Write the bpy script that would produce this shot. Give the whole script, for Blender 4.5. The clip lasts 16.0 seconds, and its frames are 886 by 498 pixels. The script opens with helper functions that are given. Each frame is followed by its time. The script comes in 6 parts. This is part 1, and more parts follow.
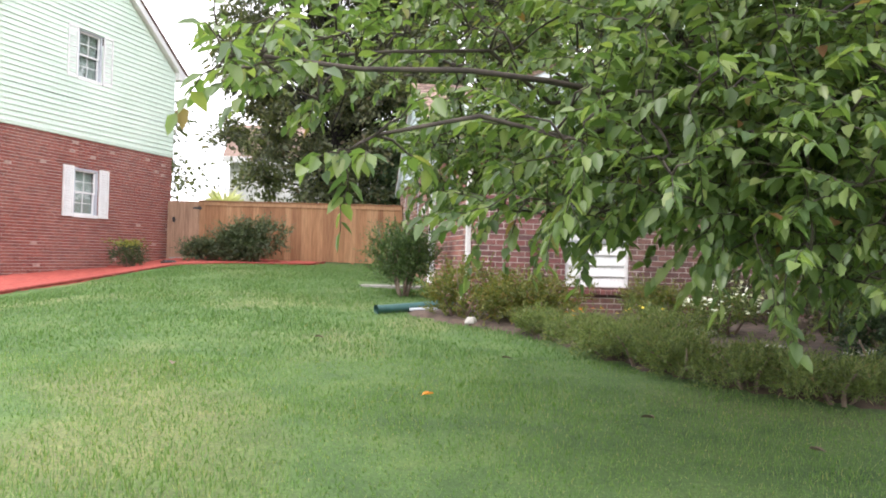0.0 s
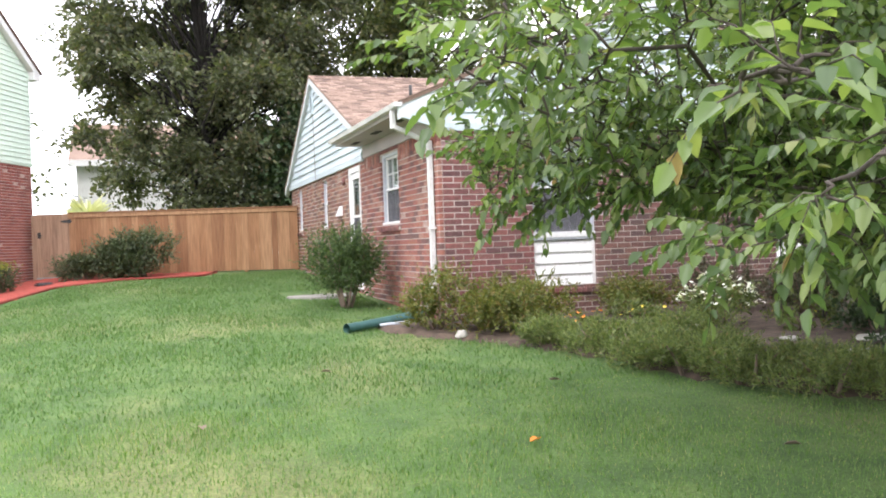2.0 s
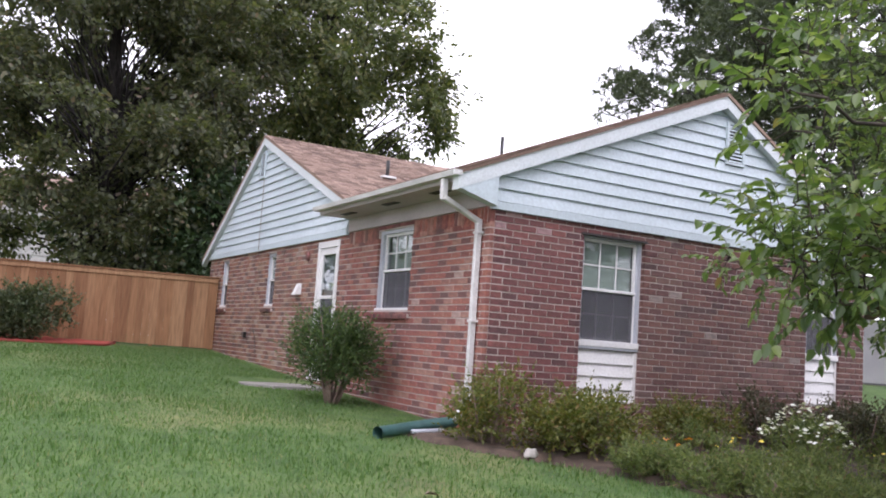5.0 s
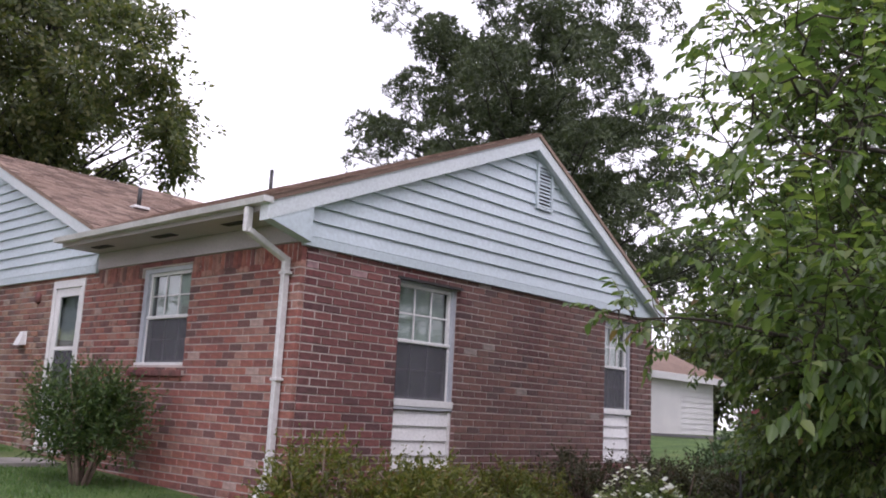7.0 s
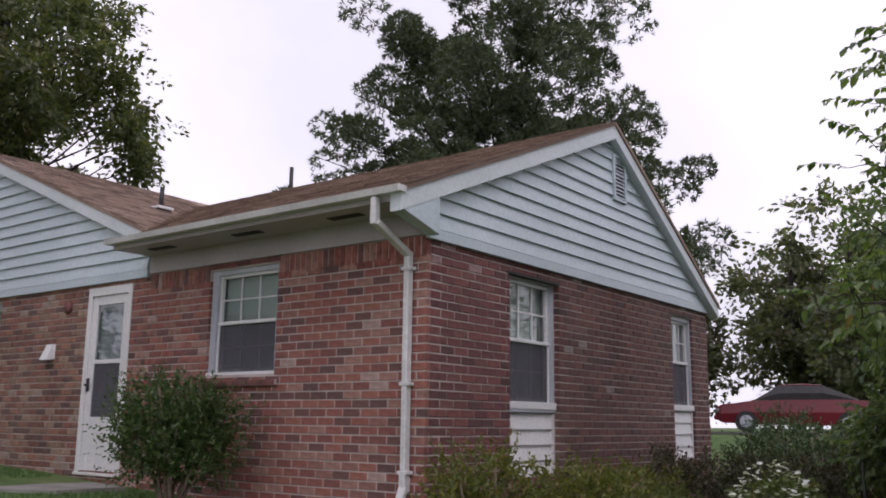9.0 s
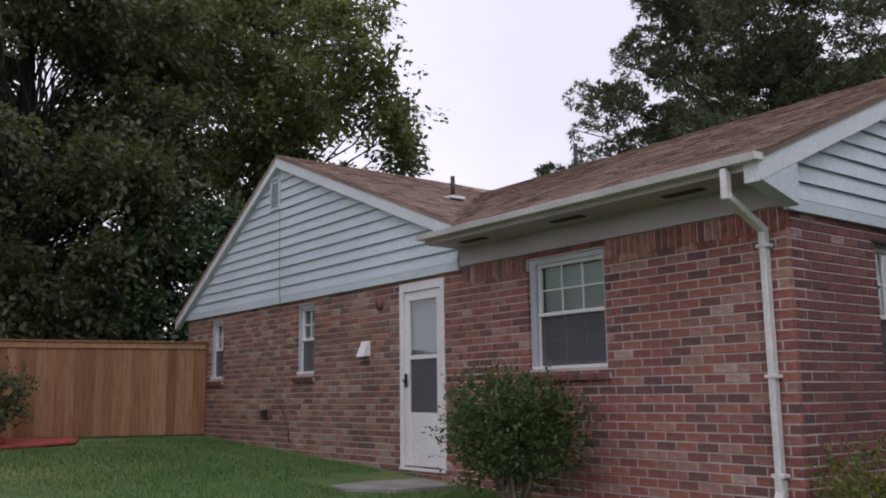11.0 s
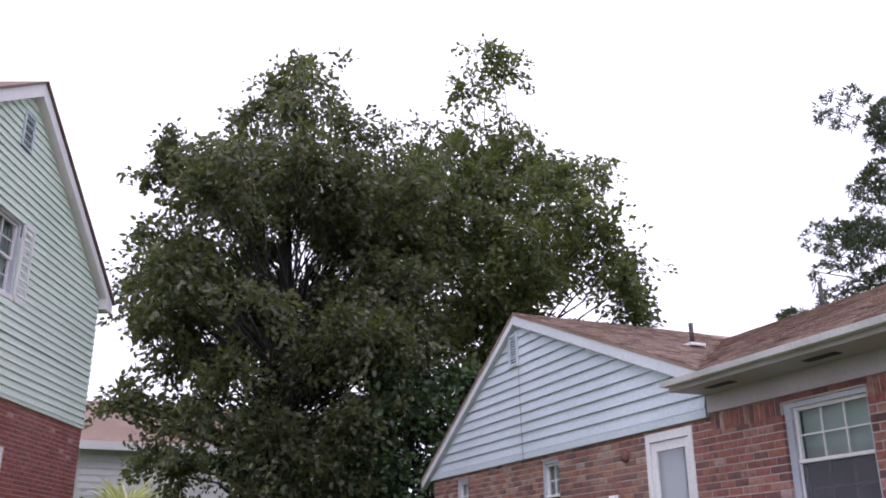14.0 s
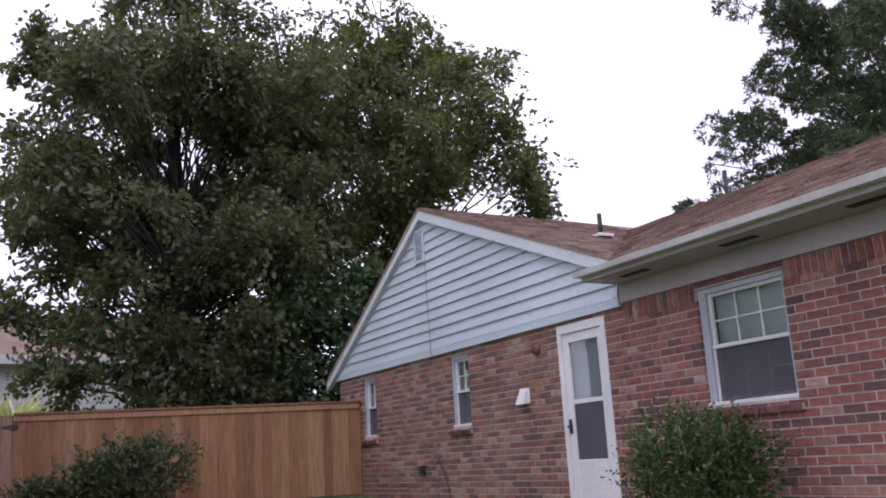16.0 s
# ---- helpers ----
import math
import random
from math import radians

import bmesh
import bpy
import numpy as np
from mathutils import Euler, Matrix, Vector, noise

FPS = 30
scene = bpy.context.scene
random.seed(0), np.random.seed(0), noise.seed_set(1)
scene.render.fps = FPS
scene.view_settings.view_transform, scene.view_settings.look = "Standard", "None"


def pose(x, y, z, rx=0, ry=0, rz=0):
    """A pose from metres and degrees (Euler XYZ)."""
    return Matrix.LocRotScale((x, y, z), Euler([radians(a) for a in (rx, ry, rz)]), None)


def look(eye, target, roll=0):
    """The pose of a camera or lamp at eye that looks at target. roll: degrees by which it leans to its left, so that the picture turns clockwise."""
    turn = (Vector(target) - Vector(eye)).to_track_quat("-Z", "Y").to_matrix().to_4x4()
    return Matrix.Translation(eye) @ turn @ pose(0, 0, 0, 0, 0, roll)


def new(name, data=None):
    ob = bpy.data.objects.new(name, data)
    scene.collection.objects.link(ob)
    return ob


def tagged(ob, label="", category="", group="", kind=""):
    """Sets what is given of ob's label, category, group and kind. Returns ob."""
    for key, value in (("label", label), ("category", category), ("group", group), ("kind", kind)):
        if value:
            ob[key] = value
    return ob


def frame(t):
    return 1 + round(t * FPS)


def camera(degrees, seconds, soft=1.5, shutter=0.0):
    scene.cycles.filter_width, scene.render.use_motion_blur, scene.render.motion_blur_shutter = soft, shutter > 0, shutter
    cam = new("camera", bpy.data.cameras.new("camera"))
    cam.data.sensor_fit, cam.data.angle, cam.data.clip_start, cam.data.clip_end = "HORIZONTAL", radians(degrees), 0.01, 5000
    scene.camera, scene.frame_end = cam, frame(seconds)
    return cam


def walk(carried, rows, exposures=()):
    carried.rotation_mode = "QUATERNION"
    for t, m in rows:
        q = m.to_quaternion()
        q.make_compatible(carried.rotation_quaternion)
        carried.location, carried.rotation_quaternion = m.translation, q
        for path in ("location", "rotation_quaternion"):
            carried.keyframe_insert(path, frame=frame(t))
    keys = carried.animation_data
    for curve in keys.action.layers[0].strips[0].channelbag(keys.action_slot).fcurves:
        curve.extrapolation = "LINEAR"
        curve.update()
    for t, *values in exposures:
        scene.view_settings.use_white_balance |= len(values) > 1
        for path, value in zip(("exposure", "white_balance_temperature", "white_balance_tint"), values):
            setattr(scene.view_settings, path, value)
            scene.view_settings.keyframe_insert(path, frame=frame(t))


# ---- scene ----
cam = camera(52.0, 16.0, soft=1.9)
PATH = [
    (0, (-2.192, -12.747, 0.616), (-1.919, -10.766, 0.637), 1.7),
    (0.5, (-2.446, -12.267, 0.652), (-2.017, -10.314, 0.67), -0.6),
    (1, (-2.726, -11.517, 0.72), (-2.286, -9.566, 0.749), 3.1),
    (1.5, (-3.203, -11.529, 0.835), (-2.533, -9.645, 0.828), 2.5),
    (2, (-3.785, -11.406, 0.907), (-3.15, -9.51, 0.895), -2.1),
    (2.5, (-4.054, -10.804, 0.802), (-3.418, -8.909, 0.865), 1.0),
    (3, (-4.345, -10.344, 0.819), (-3.499, -8.535, 0.921), 2.6),
    (5.5, (-5.465, -8.3, 0.78), (-4.435, -6.607, 1.05), 5.0),
    (6, (-5.286, -7.859, 0.793), (-4.028, -6.328, 1.066), 2.5),
    (6.5, (-5.203, -7.367, 0.838), (-3.867, -5.908, 1.131), 0.9),
    (7, (-5.364, -6.857, 0.865), (-3.926, -5.514, 1.224), 3.0),
    (7.5, (-5.506, -6.468, 0.776), (-3.978, -5.231, 1.144), 1.7),
    (8, (-5.682, -5.942, 0.731), (-4.112, -4.762, 1.108), 0.8),
    (10.5, (-6.80, -3.98, 0.955), (-5.31, -2.70, 1.36), -0.7),
    (11, (-6.379, -3.897, 1.002), (-5.175, -2.332, 1.321), -0.8),
    (11.5, (-6.445, -3.825, 0.951), (-5.433, -2.127, 1.259), -2.0),
    (12, (-6.461, -3.877, 0.923), (-5.551, -2.124, 1.232), -1.9),
    (12.5, (-6.494, -3.941, 0.91), (-5.664, -2.153, 1.247), -2.1),
    (13, (-6.567, -3.983, 0.838), (-5.774, -2.19, 1.232), -0.6),
    (13.5, (-6.597, -4.021, 0.837), (-5.869, -2.257, 1.433), -2.0),
    (14, (-6.617, -4.03, 0.835), (-5.878, -2.295, 1.502), -0.4),
    (14.5, (-6.611, -3.977, 0.861), (-5.833, -2.235, 1.462), -0.8),
    (15, (-6.671, -3.937, 0.878), (-5.874, -2.19, 1.438), -1.4),
    (15.5, (-6.621, -3.83, 0.832), (-5.758, -2.092, 1.316), -2.2),
    (16, (-6.466, -3.477, 0.896), (-5.504, -1.783, 1.348), -3.4),
]
EXPOSURES = [(0, 1.16, 6400, 17), (1, 1.36, 6400, 18), (2, 1.27, 6350, 17), (3, 1.1, 6290, 18), (5.3, 0.42, 6120, 26), (6.5, 0.2, 6140, 28), (8.2, -0.44, 6200, 29), (10.3, -0.64, 6280, 19), (11, -0.66, 6120, 24), (12, -0.08, 5920, 29), (13, 0.2, 5920, 30), (13.6, 0.12, 5900, 31), (14.5, -0.16, 5870, 32), (15.5, -0.28, 5840, 33), (16, -0.24, 5840, 33)]
walk(cam, [(t, look(eye, target, roll)) for t, eye, target, roll in PATH], EXPOSURES)

# ---- light ----
world = bpy.data.worlds.new("overcast")
scene.world = world
world.use_nodes = True
wn = world.node_tree.nodes
wl = world.node_tree.links
wn.clear()
w_out = wn.new("ShaderNodeOutputWorld")
w_bg = wn.new("ShaderNodeBackground")
w_sky = wn.new("ShaderNodeTexSky")
w_sky.sky_type = "NISHITA"
w_sky.sun_disc = False
w_sky.sun_elevation = radians(48)
w_sky.sun_rotation = radians(215)
w_mul = wn.new("ShaderNodeMix")
w_mul.data_type = "RGBA"
w_mul.blend_type = "MULTIPLY"
w_mul.inputs[0].default_value = 1.0
w_mul.inputs[7].default_value = (0.11, 0.11, 0.11, 1)
w_noise = wn.new("ShaderNodeTexNoise")
w_noise.inputs["Scale"].default_value = 2.2
w_noise.inputs["Detail"].default_value = 6.0
w_ramp = wn.new("ShaderNodeValToRGB")
w_ramp.color_ramp.elements[0].position = 0.38
w_ramp.color_ramp.elements[0].color = (1.40, 1.42, 1.46, 1)
w_ramp.color_ramp.elements[1].position = 0.62
w_ramp.color_ramp.elements[1].color = (1.72, 1.72, 1.73, 1)
w_mix = wn.new("ShaderNodeMix")
w_mix.data_type = "RGBA"
w_mix.inputs[0].default_value = 0.93
w_co = wn.new("ShaderNodeTexCoord")
wl.new(w_co.outputs["Generated"], w_noise.inputs["Vector"])
wl.new(w_noise.outputs["Fac"], w_ramp.inputs["Fac"])
wl.new(w_sky.outputs["Color"], w_mul.inputs[6])
wl.new(w_mul.outputs[2], w_mix.inputs[6])
wl.new(w_ramp.outputs["Color"], w_mix.inputs[7])
wl.new(w_mix.outputs[2], w_bg.inputs["Color"])
w_bg.inputs["Strength"].default_value = 1.0
wl.new(w_bg.outputs["Background"], w_out.inputs["Surface"])

sun = new("sun", bpy.data.lights.new("sun", "SUN"))
sun.data.energy = 0.9
sun.data.angle = radians(25)
sun.data.color = (1.0, 0.96, 0.90)
sun.matrix_world = look((-12, -17, 24), (0, 0, 0))


# ---- materials ----
def material(name, rough=0.7, metal=0.0):
    m = bpy.data.materials.new(name)
    m.use_nodes = True
    b = m.node_tree.nodes["Principled BSDF"]
    b.inputs["Roughness"].default_value = rough
    b.inputs["Metallic"].default_value = metal
    return m, m.node_tree.nodes, m.node_tree.links, b


def ramp(nodes, stops):
    r = nodes.new("ShaderNodeValToRGB")
    e = r.color_ramp.elements
    while len(e) < len(stops):
        e.new(0.5)
    for k, (pos, col) in enumerate(stops):
        e[k].position = pos
        e[k].color = (*col, 1)
    return r


def tex_noise(nodes, links, scale, detail=4.0, co="Object"):
    c = nodes.new("ShaderNodeTexCoord")
    n = nodes.new("ShaderNodeTexNoise")
    n.inputs["Scale"].default_value = scale
    n.inputs["Detail"].default_value = detail
    links.new(c.outputs[co], n.inputs["Vector"])
    return n


def mix_col(nodes, links, a, b, fac, mode="MIX"):
    m = nodes.new("ShaderNodeMix")
    m.data_type = "RGBA"
    m.blend_type = mode
    for sock, v in ((0, fac), (6, a), (7, b)):
        if hasattr(v, "is_output"):
            links.new(v, m.inputs[sock])
        elif sock == 0:
            m.inputs[0].default_value = v
        else:
            m.inputs[sock].default_value = (*v, 1)
    return m.outputs[2]


def bump(nodes, links, b, height, strength=0.3, dist=0.01):
    n = nodes.new("ShaderNodeBump")
    n.inputs["Strength"].default_value = strength
    n.inputs["Distance"].default_value = dist
    links.new(height, n.inputs["Height"])
    links.new(n.outputs["Normal"], b.inputs["Normal"])


def mat_plain(name, c1, c2, scale=3.0, rough=0.7, metal=0.0, fine=60.0, relief=0.15):
    """Two tones at two scales with a fine relief."""
    m, n, l, b = material(name, rough, metal)
    a = tex_noise(n, l, scale)
    f = tex_noise(n, l, fine, 3.0)
    r = ramp(n, [(0.35, c1), (0.68, c2)])
    l.new(a.outputs["Fac"], r.inputs["Fac"])
    g = ramp(n, [(0.3, (0.82, 0.82, 0.82)), (0.7, (1.0, 1.0, 1.0))])
    l.new(f.outputs["Fac"], g.inputs["Fac"])
    l.new(mix_col(n, l, r.outputs["Color"], g.outputs["Color"], 1.0, "MULTIPLY"), b.inputs["Base Color"])
    bump(n, l, b, f.outputs["Fac"], relief, 0.004)
    return m


def random_pair(n, l):
    """One random number for a piece, be it an object or an island of a joined mesh."""
    o = n.new("ShaderNodeObjectInfo")
    g = n.new("ShaderNodeNewGeometry")
    add = n.new("ShaderNodeMath")
    add.operation = "ADD"
    l.new(o.outputs["Random"], add.inputs[0])
    l.new(g.outputs["Random Per Island"], add.inputs[1])
    fr = n.new("ShaderNodeMath")
    fr.operation = "FRACT"
    l.new(add.outputs[0], fr.inputs[0])
    return fr.outputs[0]


def mat_brick(name, stops, rough=0.88):
    m, n, l, b = material(name, rough)
    r = ramp(n, stops)
    r.color_ramp.interpolation = "CONSTANT"
    l.new(random_pair(n, l), r.inputs["Fac"])
    a = tex_noise(n, l, 14.0, 6.0)
    f = tex_noise(n, l, 110.0, 3.0)
    s = tex_noise(n, l, 0.7, 4.0)
    g = ramp(n, [(0.32, (0.55, 0.54, 0.54)), (0.55, (1.0, 1.0, 1.0)), (0.72, (1.25, 1.25, 1.25))])
    l.new(a.outputs["Fac"], g.inputs["Fac"])
    col = mix_col(n, l, r.outputs["Color"], g.outputs["Color"], 1.0, "MULTIPLY")
    sr = ramp(n, [(0.35, (0.0, 0.0, 0.0)), (0.75, (0.22, 0.22, 0.22))])
    l.new(s.outputs["Fac"], sr.inputs["Fac"])
    col = mix_col(n, l, col, (0.34, 0.24, 0.20), sr.outputs["Color"])
    l.new(col, b.inputs["Base Color"])
    bump(n, l, b, f.outputs["Fac"], 0.5, 0.004)
    return m


def mat_leaf(name, stops, through_light=0.35, rough=0.5):
    m, n, l, b = material(name, rough)
    g = n.new("ShaderNodeNewGeometry")
    r = ramp(n, stops)
    l.new(g.outputs["Random Per Island"], r.inputs["Fac"])
    l.new(r.outputs["Color"], b.inputs["Base Color"])
    t = n.new("ShaderNodeBsdfTranslucent")
    bright = mix_col(n, l, r.outputs["Color"], (1.5, 1.7, 0.7), 1.0, "MULTIPLY")
    l.new(bright, t.inputs["Color"])
    mx = n.new("ShaderNodeMixShader")
    mx.inputs[0].default_value = through_light
    l.new(b.outputs["BSDF"], mx.inputs[1])
    l.new(t.outputs["BSDF"], mx.inputs[2])
    l.new(mx.outputs["Shader"], n["Material Output"].inputs["Surface"])
    return m


BRICK = mat_brick("red_brick", [(0.0, (0.268, 0.090, 0.070)), (0.2, (0.205, 0.069, 0.058)), (0.38, (0.305, 0.114, 0.082)), (0.54, (0.112, 0.055, 0.052)), (0.61, (0.264, 0.122, 0.096)), (0.74, (0.145, 0.062, 0.057)), (0.86, (0.335, 0.175, 0.138)), (0.965, (0.405, 0.285, 0.250))])
BRICK_BROWN = mat_brick("brown_brick", [(0.0, (0.226, 0.096, 0.068)), (0.2, (0.172, 0.074, 0.057)), (0.38, (0.280, 0.136, 0.088)), (0.52, (0.112, 0.064, 0.054)), (0.58, (0.226, 0.134, 0.095)), (0.74, (0.120, 0.068, 0.057)), (0.85, (0.320, 0.215, 0.155)), (0.96, (0.310, 0.240, 0.200))])
# Gable bricks: darker than BRICK, the wall's shade put into both colours.
BRICK_DEEP = mat_brick("shaded_red_brick", [(0.0, (0.158, 0.050, 0.050)), (0.3, (0.126, 0.041, 0.042)), (0.6, (0.193, 0.062, 0.057)), (0.82, (0.092, 0.036, 0.040)), (0.92, (0.174, 0.068, 0.062)), (0.985, (0.328, 0.201, 0.207))])
BRICK_UMBER = mat_brick("shaded_brown_brick", [(0.0, (0.121, 0.051, 0.045)), (0.3, (0.095, 0.041, 0.039)), (0.6, (0.147, 0.065, 0.052)), (0.82, (0.070, 0.037, 0.037)), (0.92, (0.132, 0.070, 0.057)), (0.985, (0.250, 0.207, 0.190))])
BRICK_NEIGHBOUR = mat_brick("plain_red_brick", [(0.0, (0.23, 0.06, 0.045)), (0.3, (0.19, 0.05, 0.04)), (0.6, (0.27, 0.08, 0.06)), (0.95, (0.22, 0.065, 0.05)), (0.985, (0.42, 0.30, 0.26))])
MORTAR = mat_plain("mortar", (0.42, 0.365, 0.335), (0.57, 0.50, 0.46), 2.0, 0.95, 0, 90, 0.4)
SIDING = mat_plain("pale_blue_grey_vinyl_siding", (0.49, 0.575, 0.615), (0.56, 0.645, 0.685), 0.8, 0.5, 0, 25, 0.05)
SIDING_GREEN = mat_plain("pale_green_vinyl_siding", (0.58, 0.70, 0.60), (0.66, 0.77, 0.67), 0.6, 0.5, 0, 25, 0.05)
TRIM = mat_plain("pale_grey_trim_paint", (0.59, 0.65, 0.67), (0.67, 0.72, 0.74), 1.2, 0.5, 0, 40, 0.05)
WHITE = mat_plain("white_paint", (0.72, 0.72, 0.72), (0.80, 0.80, 0.79), 1.5, 0.45, 0, 40, 0.06)
GUTTER = mat_plain("weathered_white_aluminium", (0.60, 0.60, 0.59), (0.76, 0.76, 0.75), 2.5, 0.4, 0, 30, 0.08)
# Eave paint darkened so its colour carries the shade under the overhang.
SHADED_EAVE = mat_plain("shaded_eave_paint", (0.44, 0.40, 0.41), (0.51, 0.47, 0.48), 1.2, 0.6, 0, 40, 0.05)
CASING = mat_plain("grey_window_casing", (0.42, 0.45, 0.50), (0.52, 0.55, 0.60), 2.0, 0.5, 0, 40, 0.06)
DARK = mat_plain("dark_slot", (0.02, 0.02, 0.02), (0.04, 0.04, 0.04), 8, 0.8)
BLACK = mat_plain("black_metal", (0.015, 0.015, 0.015), (0.03, 0.03, 0.03), 8, 0.4)
INSIDE = mat_plain("dark_room_box", (0.05, 0.05, 0.05), (0.09, 0.085, 0.08), 1.0, 0.9)
BLIND = mat_plain("pale_window_blind", (0.58, 0.64, 0.60), (0.68, 0.72, 0.68), 1.0, 0.8)
CONCRETE = mat_plain("worn_concrete", (0.20, 0.19, 0.175), (0.31, 0.295, 0.27), 3.0, 0.9, 0, 70, 0.4)
STONE = mat_plain("pale_stone", (0.38, 0.36, 0.33), (0.60, 0.58, 0.53), 4.0, 0.9, 0, 50, 0.5)
MULCH = mat_plain("red_mulch", (0.27, 0.045, 0.032), (0.42, 0.08, 0.055), 9.0, 0.95, 0, 70, 1.0)
SOIL = mat_plain("dry_brown_mulch", (0.055, 0.038, 0.028), (0.13, 0.09, 0.066), 6.0, 0.95, 0, 60, 1.0)
BARK = mat_plain("grey_brown_bark", (0.035, 0.028, 0.022), (0.085, 0.068, 0.054), 7.0, 0.9, 0, 50, 0.8)
DARK_BARK = mat_plain("dark_bark", (0.014, 0.012, 0.011), (0.034, 0.029, 0.026), 6.0, 0.9, 0, 50, 0.8)
STEM = mat_plain("pale_shrub_stem", (0.16, 0.11, 0.085), (0.27, 0.20, 0.16), 9.0, 0.9, 0, 60, 0.6)
HOSE = mat_plain("dark_teal_plastic", (0.03, 0.095, 0.09), (0.06, 0.15, 0.14), 5.0, 0.45)
ASPHALT = mat_plain("asphalt", (0.045, 0.045, 0.047), (0.065, 0.064, 0.062), 1.0, 0.9, 0, 60, 0.4)
RED_CAR = mat_plain("red_car_paint", (0.13, 0.008, 0.014), (0.16, 0.011, 0.018), 1.0, 0.25)
TYRE = mat_plain("tyre_rubber", (0.02, 0.02, 0.02), (0.035, 0.035, 0.035), 6, 0.8)
CHROME = mat_plain("grey_metal", (0.25, 0.25, 0.25), (0.34, 0.34, 0.34), 2, 0.4, 1.0)
RED_EDGE = mat_plain("dark_red_edging", (0.20, 0.035, 0.025), (0.30, 0.05, 0.035), 6.0, 0.8)

CHERRY = mat_leaf("broad_green_leaf", [(0.0, (0.065, 0.108, 0.046)), (0.45, (0.112, 0.168, 0.064)), (0.8, (0.165, 0.225, 0.082)), (0.985, (0.21, 0.25, 0.10)), (1.0, (0.22, 0.12, 0.06))], 0.42, 0.34)
OAK = mat_leaf("dark_tree_leaf", [(0.0, (0.050, 0.062, 0.038)), (0.6, (0.094, 0.108, 0.056)), (0.9, (0.138, 0.145, 0.074)), (1.0, (0.150, 0.110, 0.083))], 0.42, 0.42)
OAK_LIGHT = mat_leaf("mid_green_tree_leaf", [(0.0, (0.056, 0.074, 0.034)), (0.6, (0.094, 0.116, 0.046)), (1.0, (0.165, 0.16, 0.072))], 0.42, 0.42)
NEEDLE = mat_leaf("pine_needle", [(0.0, (0.038, 0.056, 0.030)), (0.7, (0.068, 0.092, 0.045)), (1.0, (0.10, 0.12, 0.06))], 0.2)
BOXWOOD = mat_leaf("glossy_shrub_leaf", [(0.0, (0.035, 0.068, 0.024)), (0.6, (0.06, 0.105, 0.034)), (0.93, (0.11, 0.165, 0.05)), (1.0, (0.13, 0.12, 0.07))], 0.3)
MAROON_SHRUB = mat_leaf("dark_reddish_shrub_leaf", [(0.0, (0.034, 0.038, 0.020)), (0.5, (0.062, 0.062, 0.032)), (0.85, (0.085, 0.088, 0.040)), (1.0, (0.11, 0.065, 0.045))], 0.18)
FENCE_SHRUB = mat_leaf("dull_olive_shrub_leaf", [(0.0, (0.036, 0.056, 0.028)), (0.6, (0.066, 0.092, 0.042)), (0.93, (0.11, 0.135, 0.065)), (1.0, (0.12, 0.10, 0.06))], 0.22)
DARK_SHRUB = mat_leaf("dark_shrub_leaf", [(0.0, (0.025, 0.05, 0.022)), (0.7, (0.045, 0.085, 0.032)), (1.0, (0.075, 0.12, 0.045))], 0.2)
GOLD_SHRUB = mat_leaf("olive_shrub_leaf", [(0.0, (0.07, 0.085, 0.022)), (0.5, (0.12, 0.14, 0.032)), (0.85, (0.18, 0.18, 0.045)), (1.0, (0.20, 0.12, 0.05))], 0.35)
HERB = mat_leaf("grey_green_herb_leaf", [(0.0, (0.078, 0.108, 0.039)), (0.6, (0.146, 0.192, 0.061)), (0.9, (0.213, 0.252, 0.088)), (1.0, (0.224, 0.168, 0.088))], 0.3)
LIME = mat_leaf("lime_leaf", [(0.0, (0.12, 0.16, 0.035)), (1.0, (0.30, 0.31, 0.065))], 0.35)
PETAL_WHITE = mat_leaf("white_petal", [(0.0, (0.75, 0.75, 0.72)), (1.0, (0.85, 0.85, 0.82))], 0.2)
PETAL_ORANGE = mat_leaf("orange_petal", [(0.0, (0.75, 0.16, 0.02)), (1.0, (0.85, 0.34, 0.03))], 0.2)
PETAL_YELLOW = mat_leaf("yellow_petal", [(0.0, (0.75, 0.52, 0.04)), (1.0, (0.85, 0.66, 0.08))], 0.2)
PLUME = mat_leaf("cream_plume", [(0.0, (0.74, 0.71, 0.56)), (1.0, (0.86, 0.84, 0.73))], 0.3)
GRASS = mat_leaf("lawn_blade", [(0.0, (0.062, 0.130, 0.031)), (0.5, (0.096, 0.180, 0.044)), (0.85, (0.138, 0.218, 0.062)), (1.0, (0.260, 0.252, 0.118))], 0.35)

# Blades near the house: lush, and darkened to stand in for shade.
LUSH_SHADE = mat_leaf("lush_shaded_blade", [(0.0, (0.046, 0.106, 0.026)), (0.5, (0.074, 0.152, 0.037)), (0.9, (0.112, 0.190, 0.052)), (1.0, (0.20, 0.20, 0.09))], 0.3)


